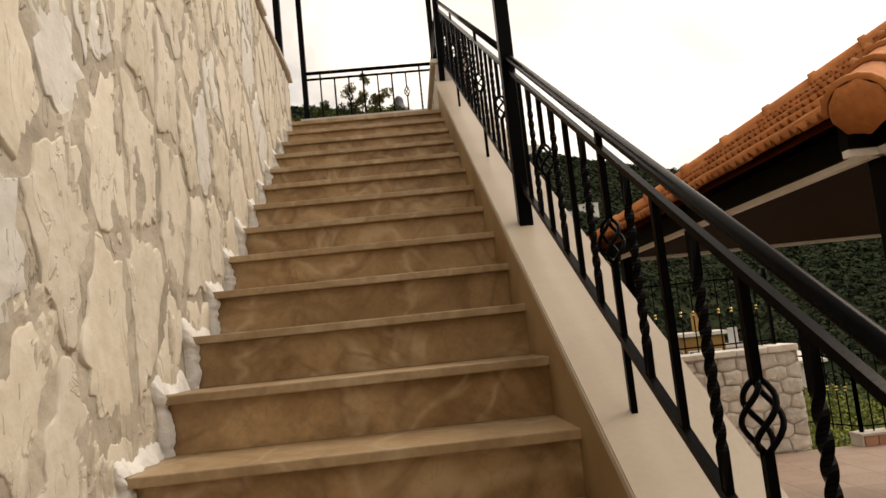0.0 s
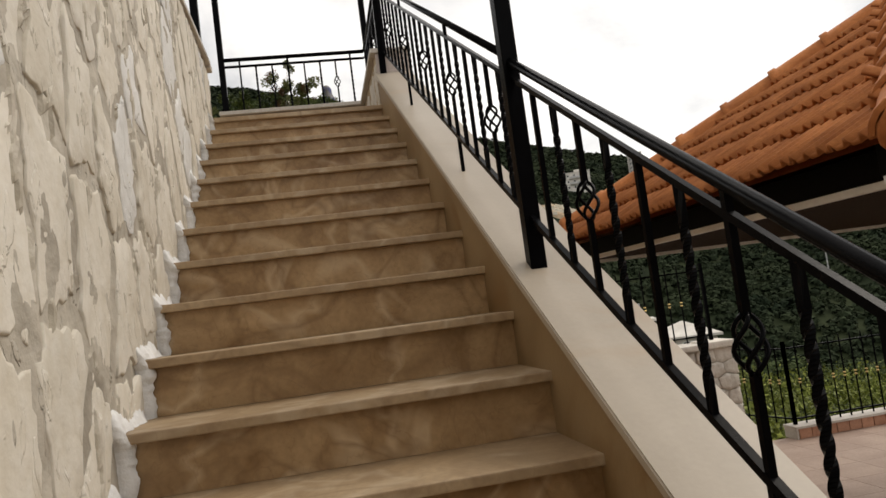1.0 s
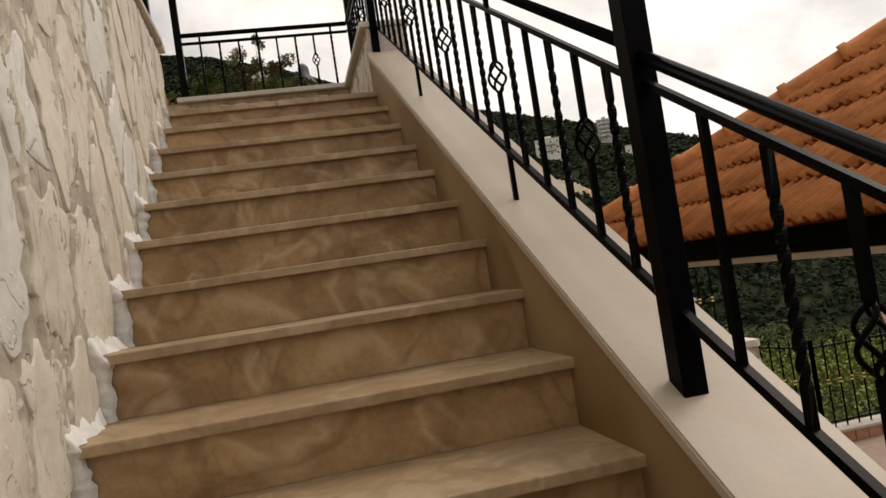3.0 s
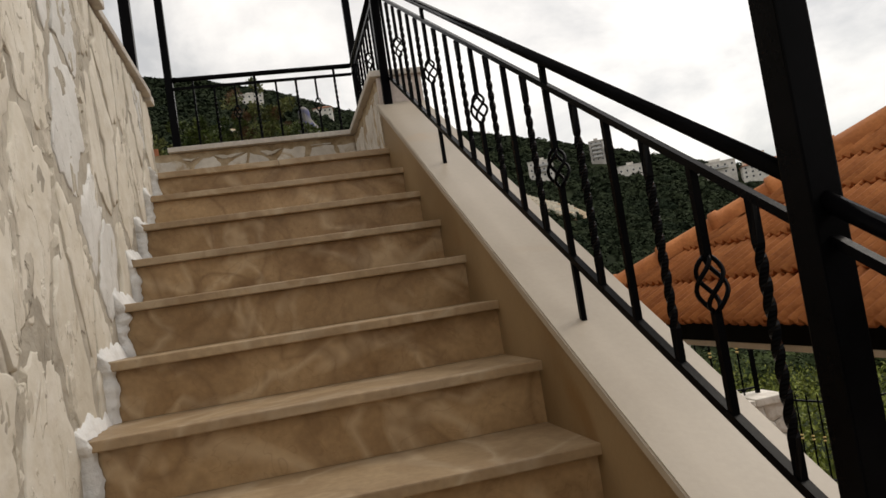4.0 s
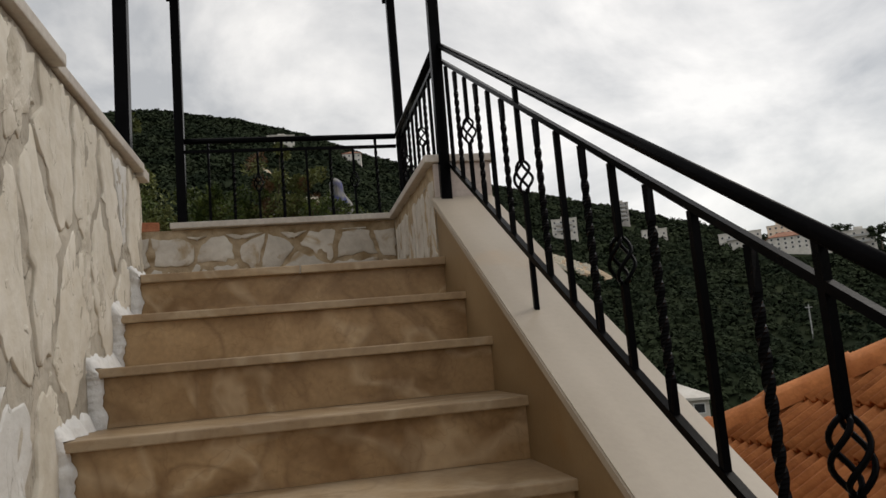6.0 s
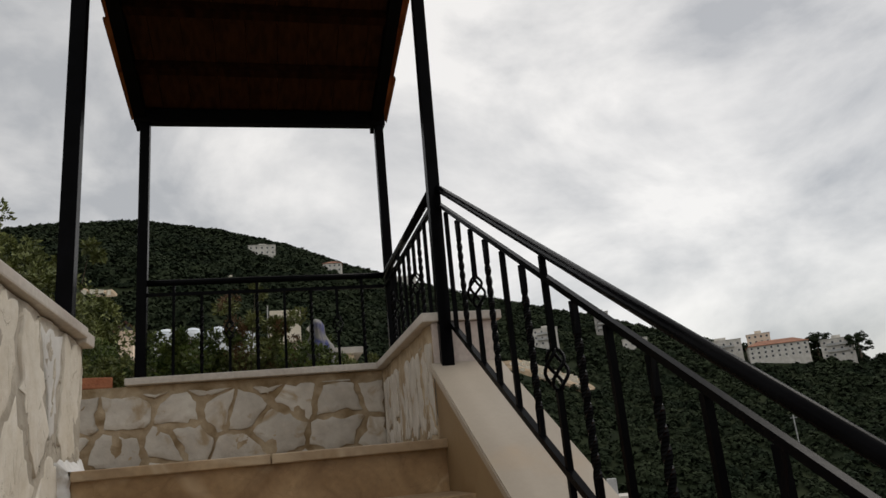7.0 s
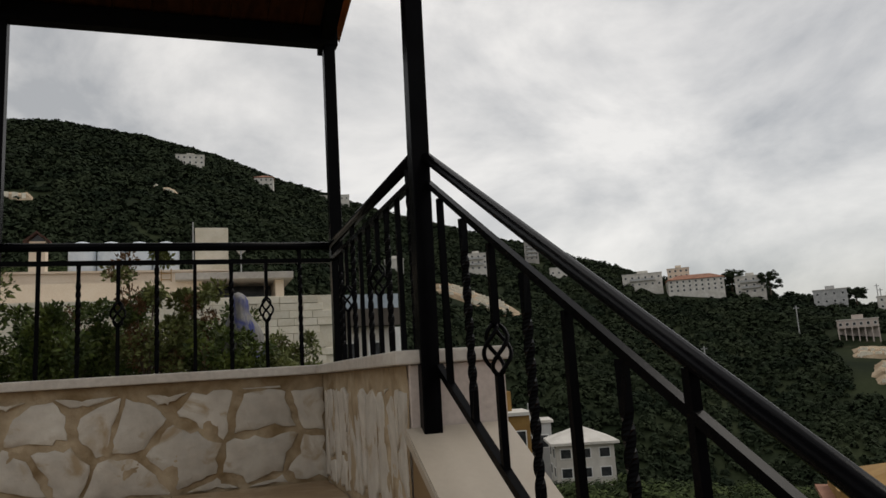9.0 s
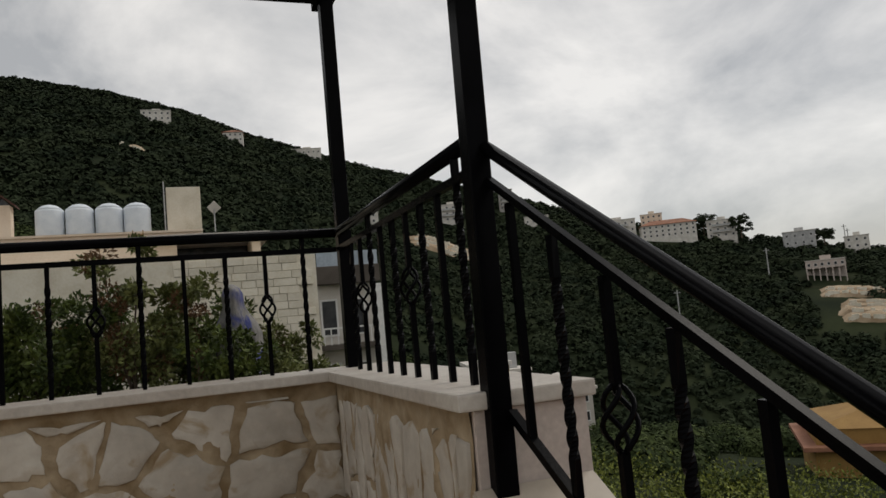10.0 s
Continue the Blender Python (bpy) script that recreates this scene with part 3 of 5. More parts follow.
def north(u, v, d):
    return (u, 5.315 - d, v)


rough_bed("mortar_bed", -3.2, 0.0, LAND, COP - 0.036, 0.016, north, 0.011, M_MORTAR2, wall_north, 3.0)
rng_n = random.Random(21)
stone_face(wall_north, cells(-3.2, 0.01, LAND + 0.005, COP - 0.07, 0.205, 0.185, 0.023, rng_n, jitter=0.36), 0.009, rng_n, north, [M_STONE2])
part("coping_slab", box(-1.225, 0.0, 5.268, 5.545, COP - 0.034, COP, 0.005), M_COPING, wall_north)

wall_east = thing("wall_east", "low stone-faced wall with a pinkish limestone end beside the landing", "wall", kind="structure")
part("wall_core", box(0.012, 0.24, 4.075, 5.325, 1.2, COP - 0.034), M_PINK, wall_east)
part("end_panel", box(0.004, 0.246, 4.062, 4.0735, 2.2, COP - 0.036, 0.002), M_PINK, wall_east)


def east(u, v, d):
    return (0.006 - d, u, v)


rough_bed("mortar_bed", 4.09, 5.31, LAND, COP - 0.036, 0.018, east, 0.008, M_MORTAR2, wall_east, 9.0)
rng_e = random.Random(31)
stone_face(wall_east, cells(4.1, 5.3, LAND + 0.01, COP - 0.085, 0.105, 0.30, 0.026, rng_e), 0.0055, rng_e, east, [M_STONE2])
part("coping_slab", box(-0.032, 0.262, 4.045, 5.266, COP - 0.034, COP - 0.001, 0.005), M_COPING, wall_east)
part("coping_slab", box(0.002, 0.262, 5.268, 5.545, COP - 0.034, COP - 0.001, 0.005), M_COPING, wall_east)

tagged(mesh_ob("planter_soil", box(-3.3, 0.25, 5.53, 8.2, 1.0, 2.44), M_SOIL), "dark planter soil behind the low wall", "soil", kind="structure")


# ---- wrought-iron railings ----
BAR = 0.0097


def plain_bar(z0, z1):
    return tube([(0, 0, z0), (0, 0, z1)], BAR, 4)


def twisted_bar(z0, z1):
    n = 40
    a, b = z0 + 0.07, z1 - 0.07
    pts = [(0, 0, z0)] + [(0, 0, a + (b - a) * i / n) for i in range(n + 1)] + [(0, 0, z1)]
    return tube(pts, BAR, 4, twist=2 * math.pi * 2.2 / n)


def basket(zc, h=0.096, w=0.0225):
    bm = bmesh.new()
    for k in range(4):
        pts = []
        for i in range(13):
            t = i / 12
            r = w * math.sin(math.pi * t) ** 0.75 + 0.004
            ang = k * math.pi / 2 + t * math.pi * 1.0
            pts.append((r * math.cos(ang), r * math.sin(ang), zc - h / 2 + h * t))
        tube(pts, 0.0044, 5, bm)
    return bm


MESHES = {}


def baluster(railing, kind, at, z0, z1, zc, key):
    """A baluster of the railing; alike ones share their meshes."""
    k = (kind, key)
    if kind == "basket":
        if k not in MESHES:
            low = part("baluster", tube([(0, 0, z0), (0, 0, zc - 0.045)], BAR, 4), M_IRON, railing)
            up = part("upper_bar", tube([(0, 0, zc + 0.045), (0, 0, z1)], BAR, 4), M_IRON, low)
            bk = part("basket", basket(zc), M_IRON, low, smooth=True)
            MESHES[k] = (low.data, bk.data, up.data)
        else:
            low = new("baluster", MESHES[k][0])
            low.parent = railing
            bk = new("basket", MESHES[k][1])
            bk.parent = low
            up = new("upper_bar", MESHES[k][2])
            up.parent = low
        low.location = at
        return
    if k not in MESHES:
        ob = part("baluster", plain_bar(z0, z1) if kind == "plain" else twisted_bar(z0, z1), M_IRON, railing)
        MESHES[k] = ob.data
    else:
        ob = new("baluster", MESHES[k])
        ob.parent = railing
    ob.location = at


RX = 0.068
PATTERN = ("basket", "twisted", "plain", "twisted")


def stair_railing(y0, y1, anchor, step, long_at, label):
    """One sloping panel: handrail, upper and lower flat, bars; anchor is a basket's place."""
    r = thing("stair_railing", label, "railing", "railings")
    for name, off, rad, sides in (("handrail", 0.820, 0.0132, 14), ("upper_rail", 0.755, 0.0098, 4), ("lower_rail", 0.327, 0.0118, 4)):
        rise = (0.012 if name != "lower_rail" else 0.0) if y1 > 2 else 0.0
        drop = 0.04 if y0 < 0 and name != "lower_rail" else 0.0
        sink = 0.014 if y0 < 0 and name == "handrail" else 0.0
        part(name, tube([(RX, y0, nose(y0) + off - drop - sink), (RX, y1, nose(y1) + off + rise - sink)], rad, sides), M_IRON, r, smooth=sides > 4)
    i0, i1 = math.ceil((y0 + 0.05 - anchor) / step), math.floor((y1 - 0.05 - anchor) / step)
    for i in range(i0, i1 + 1):
        y = anchor + i * step
        kind = PATTERN[i % 4]
        if kind == "basket" and (i // 4) % 2 == long_at:
            low = 0.04 * (y1 - y) / (y1 - y0) + 0.012 if y0 < 0 else 0.0
            baluster(r, kind, (RX, y, nose(y)), P_OFF - 0.004, 0.815 - low, 0.55 - low / 2, "long%d" % round(low * 200))
        else:
            low = 0.04 * (y1 - y) / (y1 - y0) if y0 < 0 else 0.0
            baluster(r, kind, (RX, y, nose(y)), 0.325, 0.752 - low, 0.55 - low / 2, "stair%d" % round(low * 200))
    return r


stair_railing(1.15, 4.03, 1.972, 0.1415, 0, "black wrought-iron railing with twisted bars on the upper parapet")
stair_railing(-2.1, 1.12, 0.083, 0.1450, 0, "black wrought-iron railing with basket bars on the lower parapet")
for y, top, name in ((1.135, 3.35, "railing_post"), (-2.12, 0.0, "railing_post")):
    p = thing(name, "tall black square steel post on the parapet", "post", "railing posts")
    part("shaft", box(RX - 0.025, RX + 0.025, y - 0.025, y + 0.025, nose(y) + P_OFF - 0.02, top, 0.003), M_IRON, p)
    part("cap", box(RX - 0.029, RX + 0.029, y - 0.029, y + 0.029, top + 0.001, top + 0.012, 0.003), M_IRON, p)


def level_railing(start, end, z_top, z_foot, spots, longs, label):
    r = thing("level_railing", label, "railing", "railings")
    s, e = Vector(start), Vector(end)
    part("handrail", tube([(*s, z_top - 0.016), (*e, z_top - 0.016)], 0.017, 12), M_IRON, r, smooth=True)
    part("upper_rail", tube([(*s, z_top - 0.078), (*e, z_top - 0.078)], 0.0125, 4), M_IRON, r)
    for i, (t, kind) in enumerate(spots):
        p = s.lerp(e, t)
        top = z_top - 0.02 if i in longs else z_top - 0.08
        baluster(r, kind, (p.x, p.y, 0), z_foot - 0.005, top, z_foot + 0.235, "%s%d%.2f" % (label[:9], i in longs, z_foot))
    return r


kinds_n = ("plain", "twisted", "basket", "twisted", "plain", "twisted", "basket", "twisted")
level_railing((-1.18, 5.42), (0.06, 5.42), 3.095, COP, [((x + 1.18) / 1.24, k) for x, k in zip((-1.026, -0.89, -0.752, -0.614, -0.474, -0.336, -0.2, -0.064), kinds_n)],
              (0, 3, 7), "low black wrought-iron railing along the planter wall")
kinds_e = ("twisted", "plain", "twisted", "basket", "twisted", "plain", "twisted", "basket", "twisted")
level_railing((RX, 4.08), (RX, 5.40), 3.095, COP, [((0.12 + 0.127 * i) / 1.32, k) for i, k in enumerate(kinds_e)], (0, 6), "short black wrought-iron railing over the side wall")

# ---- canopy over the landing ----
canopy = thing("canopy", "small tiled canopy on four black steel posts over the landing", "canopy")


def canopy_z(y):
    return 4.05 + 0.27 * (5.45 - y)


for x, y, foot, w in ((0.049, 4.053, nose(4.03) + P_OFF - 0.01, 0.0225), (-1.195, 4.09, WALL_TOP + 0.034, 0.026), (-1.178, 5.42, COP - 0.001, 0.025), (0.092, 5.42, COP - 0.002, 0.025)):
    lean = Matrix.Identity(4)
    if x > 0 and y < 5:
        # this one stands a little out of plumb above the rail
        lean[0][2], lean[0][3] = 0.011, -0.011 * 2.6
    part("post", box(x - w, x + w, y - w, y + w, foot, canopy_z(y) - 0.05, 0.003, m=lean), M_IRON, canopy, "black square steel post")
for y in (4.08, 5.42):
    part("cross_beam", box(-1.235, 0.13, y - 0.03, y + 0.03, canopy_z(y) - 0.085, canopy_z(y) - 0.005, 0.003), M_STEEL, canopy)
for x in (-1.205, 0.085):
    part("side_beam", sweep(([(3.75, canopy_z(3.75) - 0.004), (5.5, canopy_z(5.5) - 0.004), (5.5, canopy_z(5.5) - 0.07), (3.75, canopy_z(3.75) - 0.07)], x - 0.03, x + 0.03)), M_STEEL, canopy)
for i in range(9):
    xa = -1.235 + i * 0.152
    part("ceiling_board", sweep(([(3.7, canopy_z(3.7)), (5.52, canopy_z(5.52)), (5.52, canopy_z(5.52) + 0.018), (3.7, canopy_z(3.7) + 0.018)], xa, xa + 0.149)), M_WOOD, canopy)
for y in (4.35, 4.72, 5.09):
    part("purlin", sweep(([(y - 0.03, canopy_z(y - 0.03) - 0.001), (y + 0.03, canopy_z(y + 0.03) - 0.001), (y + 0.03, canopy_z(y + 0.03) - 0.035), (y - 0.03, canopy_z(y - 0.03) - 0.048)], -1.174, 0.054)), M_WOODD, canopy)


def tile_mesh(width, length, height=0.024, rolls=3):
    """A clay tile with three rolls; x across, y up the slope, thick lower edge."""
    n = 6 * rolls
    bm = bmesh.new()
    rows = []
    for y, lift in ((0.0, 0.032), (length, 0.0)):
        row = []
        for i in range(n + 1):
            t = i / n
            h = height * max(0.0, math.sin(t * rolls * 2 * math.pi)) ** 0.8
            row.append((bm.verts.new((t * width, y, h + lift + 0.016)), bm.verts.new((t * width, y, h + lift))))
        rows.append(row)
    for i in range(n):
        (a, a2), (b, b2) = rows[0][i], rows[0][i + 1]
        (c, c2), (d, d2) = rows[1][i], rows[1][i + 1]
        bm.faces.new((a, b, d, c))
        bm.faces.new((a2, c2, d2, b2))
        bm.faces.new((a, a2, b2, b))
    for i in (0, n):
        (a, a2), (c, c2) = rows[0][i], rows[1][i]
        bm.faces.new((a, c, c2, a2))
    me = bpy.data.meshes.new("roof_tile")
    bm.normal_update()
    bm.to_mesh(me)
    bm.free()
    me.polygons.foreach_set("use_smooth", [True] * len(me.polygons))
    me.materials.append(M_TILE)
    return me


def ridge_mesh(length):
    """A half-round hip tile with a collar at its wide end; y along."""
    bm = bmesh.new()
    rows = []
    for y, r in ((0, 0.098), (0.0, 0.118), (0.05, 0.116), (0.055, 0.104), (length, 0.094)):
        rows.append([bm.verts.new((r * math.cos(a), y, r * math.sin(a) - 0.03)) for a in [math.pi * (i / 9) for i in range(10)]])
    for r0, r1 in zip(rows, rows[1:]):
        for i in range(9):
            bm.faces.new((r0[i], r0[i + 1], r1[i + 1], r1[i]))
    bmesh.ops.recalc_face_normals(bm, faces=bm.faces[:])
    me = bpy.data.meshes.new("hip_tile")
    bm.to_mesh(me)
    bm.free()
    me.polygons.foreach_set("use_smooth", [True] * len(me.polygons))
    me.materials.append(M_TILE)
    return me


TILE = tile_mesh(0.225, 0.40)
HIP = ridge_mesh(0.42)


def lay(me, origin, across, up, parent, name="roof_tile"):
    a, u = Vector(across).normalized(), Vector(up).normalized()
    n = a.cross(u)
    ob = new(name, me)
    ob.parent = parent
    ob.matrix_basis = Matrix((( a.x, u.x, n.x, origin[0]), (a.y, u.y, n.y, origin[1]), (a.z, u.z, n.z, origin[2]), (0, 0, 0, 1)))
    return ob


for j in range(6):
    for i in range(8):
        y = 5.56 - j * 0.335
        lay(TILE, (0.172 - 0.008 * (j % 2) - i * 0.175, y, canopy_z(y) + 0.02), (-1, 0, 0), (0, -1, 0.27), canopy)

# ---- pavilion with a hipped tile roof beside the stairs ----
pavilion = thing("pavilion", "open pavilion with a terracotta hipped roof and black steel frame", "pavilion")
EAVE = 1.045
F, N = Vector((1.27, 4.98, EAVE)), Vector((1.25, 0.95, EAVE))
E_DIR = (N - F).normalized()
U_DIR = Vector((-E_DIR.y, E_DIR.x, 0))
LEN = (N - F).length
PITCH, HIPK = 0.60, 1.0


def roof_pt(s, w, lift=0.0):
    """Point of the west face: s along the eave from its far corner, w in plan up the slope."""
    return F + E_DIR * s + U_DIR * w + Vector((0, 0, PITCH * w + lift))


def build_pavilion():
    top_w = LEN / 2 / HIPK * 0.98
    deep = top_w * 2
    far_f, far_n = F + U_DIR * deep, N + U_DIR * deep
    apex = roof_pt(LEN / 2, top_w)
    bm = bmesh.new()
    v = [bm.verts.new(p) for p in (F, N, far_n, far_f, apex)]
    for a, b in ((0, 1), (1, 2), (2, 3), (3, 0)):
        bm.faces.new((v[a], v[b], v[4]))
    part("roof_deck", bm, M_TILE, pavilion, "terracotta roof")
    # black fascia, pale strip and wooden ceiling under the eave
    inset = 0.06

    def run(a, b, name, z0, z1, w, material, shift):
        d = (b - a).normalized()
        n = Vector((-d.y, d.x, 0))
        m = Matrix(((d.x, n.x, 0, a.x), (d.y, n.y, 0, a.y), (0, 0, 1, 0), (0, 0, 0, 1)))
        part(name, box(0, (b - a).length, shift, shift + w, z0, z1, 0.003, m=m), material, pavilion)

    for a, b in ((F, N), (N, far_n), (far_n, far_f), (far_f, F)):
        run(a, b, "fascia", EAVE - 0.105, EAVE, 0.06, M_STEEL, 0.10)
        run(a, b, "gutter_strip", EAVE - 0.135, EAVE - 0.107, 0.04, M_WHITE, 0.11)
    bm = bmesh.new()
    q = [p + Vector((0, 0, -0.11)) for p in (F + U_DIR * 0.17 + E_DIR * 0.17, N + U_DIR * 0.17 - E_DIR * 0.17, far_n - U_DIR * 0.17 - E_DIR * 0.17, far_f - U_DIR * 0.17 + E_DIR * 0.17)]
    lo, hi = [bm.verts.new(p) for p in q], [bm.verts.new(p + Vector((0, 0, 0.03))) for p in q]
    bm.faces.new(lo), bm.faces.new(hi[::-1])
    for i in range(4):
        bm.faces.new((lo[i], hi[i], hi[(i + 1) % 4], lo[(i + 1) % 4]))
    bmesh.ops.recalc_face_normals(bm, faces=bm.faces[:])
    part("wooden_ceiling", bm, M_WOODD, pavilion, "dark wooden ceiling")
    for p in (F + U_DIR * 0.25 + E_DIR * 0.25, N + U_DIR * 0.22 - E_DIR * 0.22, far_n - U_DIR * 0.3 - E_DIR * 0.3, far_f - U_DIR * 0.3 + E_DIR * 0.3):
        part("post", box(p.x - 0.05, p.x + 0.05, p.y - 0.05, p.y + 0.05, FLOOR + 0.012, EAVE - 0.112, 0.004), M_STEEL, pavilion, "black square steel post")
        part("base_plate", box(p.x - 0.09, p.x + 0.09, p.y - 0.09, p.y + 0.09, FLOOR + 0.002, FLOOR + 0.012), M_STEEL, pavilion)
    # tiles on the west face and on the south face
    up = Vector((U_DIR.x, U_DIR.y, PITCH))
    for j in range(8):
        w = -0.06 + j * 0.285
        s0, s1 = HIPK * max(w, 0) - 0.02, LEN - HIPK * max(w, 0) - 0.05
        n = int((s1 - s0) / 0.205)
        for i in range(n):
            s = s1 - 0.225 - i * 0.205
            lay(TILE, roof_pt(s, w, 0.012 + 0.003 * ((i * 7 + j * 3) % 3)), E_DIR, up, pavilion)
    # hip tiles from both eave corners to the apex
    for corner in (F, N):
        d = apex - corner
        side = Vector((d.y, -d.x, 0)).normalized()
        for i in range(8):
            lay(HIP, corner + d.normalized() * (0.375 * i - 0.05) + Vector((0, 0, 0.055)), side, d, pavilion, "hip_tile")
    # a rounded end tile closes each hip at its foot
    for corner in (F, N):
        d = (apex - corner).normalized()
        bm = bmesh.new()
        bmesh.ops.create_uvsphere(bm, u_segments=16, v_segments=10, radius=0.095)
        for v in bm.verts:
            v.co = Vector((v.co.x, v.co.y * 0.3, v.co.z * (1.0 + 0.10 * math.sin(9 * math.atan2(v.co.x, v.co.z)))))
        bm.transform(Matrix.Translation(corner - d * 0.035 + Vector((0, 0, 0.022))) @ d.to_track_quat("Y", "Z").to_matrix().to_4x4())
        part("end_tile", bm, M_TILE, pavilion, smooth=True)
    # south face
    d_hip = apex - N
    south_up = Vector((-E_DIR.x, -E_DIR.y, 0)) * (LEN / 2) + Vector((0, 0, PITCH * top_w))
    for j in range(7):
        t = j * 0.135 - 0.02
        start = N + d_hip * max(t, 0) + Vector((0, 0, 0.012)) + (south_up * t if t < 0 else Vector())
        for i in range(int((LEN * (1 - max(t, 0)) - 0.1) / 0.205)):
            lay(TILE, start + U_DIR * (0.13 + 0.205 * i), U_DIR, south_up, pavilion)


build_pavilion()

# ---- lower terrace ----
terrace = thing("terrace_floor", "reddish paved terrace floor below the stairs", "paving", kind="structure")
part("terrace_slab", box(-1.2, 8.2, -6.0, 6.35, FLOOR - 0.45, FLOOR - 0.012), M_MORTAR2, terrace)


def pave():
    me = None
    for i in range(14):
        for j in range(19):
            x, y = 0.25 + i * 0.42, -1.6 + j * 0.42
            if me is None:
                ob = part("paving_tile", box(0.0015, 0.4185, 0.0015, 0.4185, -0.012, 0.0, 0.001), M_PAVE, terrace)
                me = ob.data
            else:
                ob = new("paving_tile", me)
                ob.parent = terrace
            ob.location = (x, y, FLOOR)


pave()


# ---- lower terrace: stone wall, kerb, fences ----
def garden_wall():
    w = thing("garden_wall", "rough white coursed stone wall at the terrace edge", "wall", kind="structure")
    part("wall_core", box(1.0, 3.72, 6.42, 6.72, FLOOR - 1.5, -0.10), M_SMEAR, w)
    rng = random.Random(8)
    stone_face(w, cells(1.0, 3.74, FLOOR, -0.10, 0.23, 0.15, 0.006, rng, jitter=0.12), 0.03, rng, lambda u, v, d: (u, 6.42 - d, v), [M_WSTONE])
    stone_face(w, cells(6.40, 6.72, FLOOR, -0.10, 0.2, 0.15, 0.006, rng, jitter=0.12), 0.03, rng, lambda u, v, d: (3.72 + d, u, v), [M_WSTONE])
    for i in range(8):
        xa = 1.0 + i * 0.345
        part("cap_stone", box(xa, xa + 0.335, 6.36, 6.74, -0.098, -0.03 + rng.uniform(-0.01, 0.012), 0.012), M_WSTONE, w)
    part("cap_stone", box(1.9, 2.2, 6.35, 6.72, -0.028, 0.10, 0.015), M_WSTONE, w)


garden_wall()


def kerb():
    k = thing("terrace_kerb", "low kerb faced with terracotta tiles under the fence", "kerb", kind="structure")
    part("kerb_core", box(4.22, 8.1, 6.24, 6.42, FLOOR - 0.3, -1.05), M_MORTAR2, k)
    part("kerb_top", box(4.19, 8.1, 6.21, 6.44, -1.048, -1.02, 0.004), M_COPING, k)
    part("kerb_end", box(4.195, 4.218, 6.22, 6.43, FLOOR, -1.05, 0.003), M_COPING, k)
    me = None
    for i in range(24):
        if me is None:
            ob = part("facing_tile", box(0.004, 0.146, 0, 0.012, FLOOR + 0.002, -1.052, 0.002), M_TERRA, k)
            me = ob.data
        else:
            ob = new("facing_tile", me)
            ob.parent = k
        ob.location = (4.23 + 0.15 * i, 6.227, 0)


kerb()


def fence(a, b, z0, z1, step, label, collars=True):
    f = thing("iron_fence", label, "fence", "terrace fences")
    a, b = Vector(a), Vector(b)
    d = b - a
    n = max(2, round(d.length / step))
    for z in (z0 + 0.06, z1 - 0.05):
        part("rail", tube([(a.x, a.y, z), (b.x, b.y, z)], 0.012, 4), M_IRON, f)
    bar, col = None, None
    for i in range(n + 1):
        p = a + d * (i / n)
        post = i in (0, n)
        if post:
            part("post", tube([(p.x, p.y, z0 - 0.02), (p.x, p.y, z1 + 0.03)], 0.024, 4), M_IRON, f)
            continue
        if bar is None:
            ob = part("bar", tube([(0, 0, z0), (0, 0, z1 - 0.01), (0, 0, z1 + 0.03)], lambda t: 0.0085 if t < 0.9 else 0.003, 4), M_IRON, f)
            bar = ob.data
        else:
            ob = new("bar", bar)
            ob.parent = f
        ob.location = (p.x, p.y, 0)
        if collars:
            zc = z0 + (z1 - z0) * 0.52
            if col is None:
                bm = tube([(0, 0, zc - 0.022), (0, 0, zc - 0.012), (0, 0, zc - 0.002)], lambda t: 0.010 + 0.008 * (1 - abs(2 * t - 1)), 8)
                tube([(0, 0, zc + 0.012), (0, 0, zc + 0.022), (0, 0, zc + 0.032)], lambda t: 0.010 + 0.008 * (1 - abs(2 * t - 1)), 8, bm)
                c = part("collar", bm, M_GOLD, ob, "brass collar")
                col = c.data
            else:
                c = new("collar", col)
                c.parent = ob
    return f


fence((0.6, 6.62), (3.62, 6.62), -0.03, 0.80, 0.145, "black iron fence with brass collars on the stone wall")
fence((3.95, 7.35), (4.27, 6.33), -1.02, -0.16, 0.12, "short black iron fence panel running down to the kerb")
fence((4.27, 6.33), (7.9, 6.25), -1.02, -0.16, 0.135, "long black iron fence with brass collars on the kerb")


# ---- planting ----
def leaves_mesh(name, blobs, size, material, rng, parent=None):
    """Loose leaves: small pointed blades, scattered in the shells of several clumps (x, y, z, radius, count)."""
    verts, faces = [], []
    for cx, cy, cz, r, count in blobs:
        for _ in range(count):
            v = rng.normal(size=3)
            v /= np.linalg.norm(v)
            c = np.array((cx, cy, cz)) + v * r * rng.uniform(0.35, 1.0) ** 0.6 * np.array((1, 1, 0.95))
            d = rng.normal(size=3) + v * 0.8 + np.array((0, 0, 0.3))
            d /= np.linalg.norm(d)
            s = np.cross(d, rng.normal(size=3))
            s /= np.linalg.norm(s)
            up = np.cross(d, s)
            ln = size * rng.uniform(0.6, 1.3)
            k = len(verts)
            verts += [tuple(c), tuple(c + d * ln * 0.5 + s * ln * 0.24 + up * ln * 0.06), tuple(c + d * ln), tuple(c + d * ln * 0.5 - s * ln * 0.24 + up * ln * 0.06)]
            faces += [(k, k + 1, k + 2), (k, k + 2, k + 3)]
    me = bpy.data.meshes.new(name)
    me.from_pydata(verts, [], faces)
    me.materials.append(material)
    ob = new(name, me)
    if parent is not None:
        ob.parent = parent
    return ob


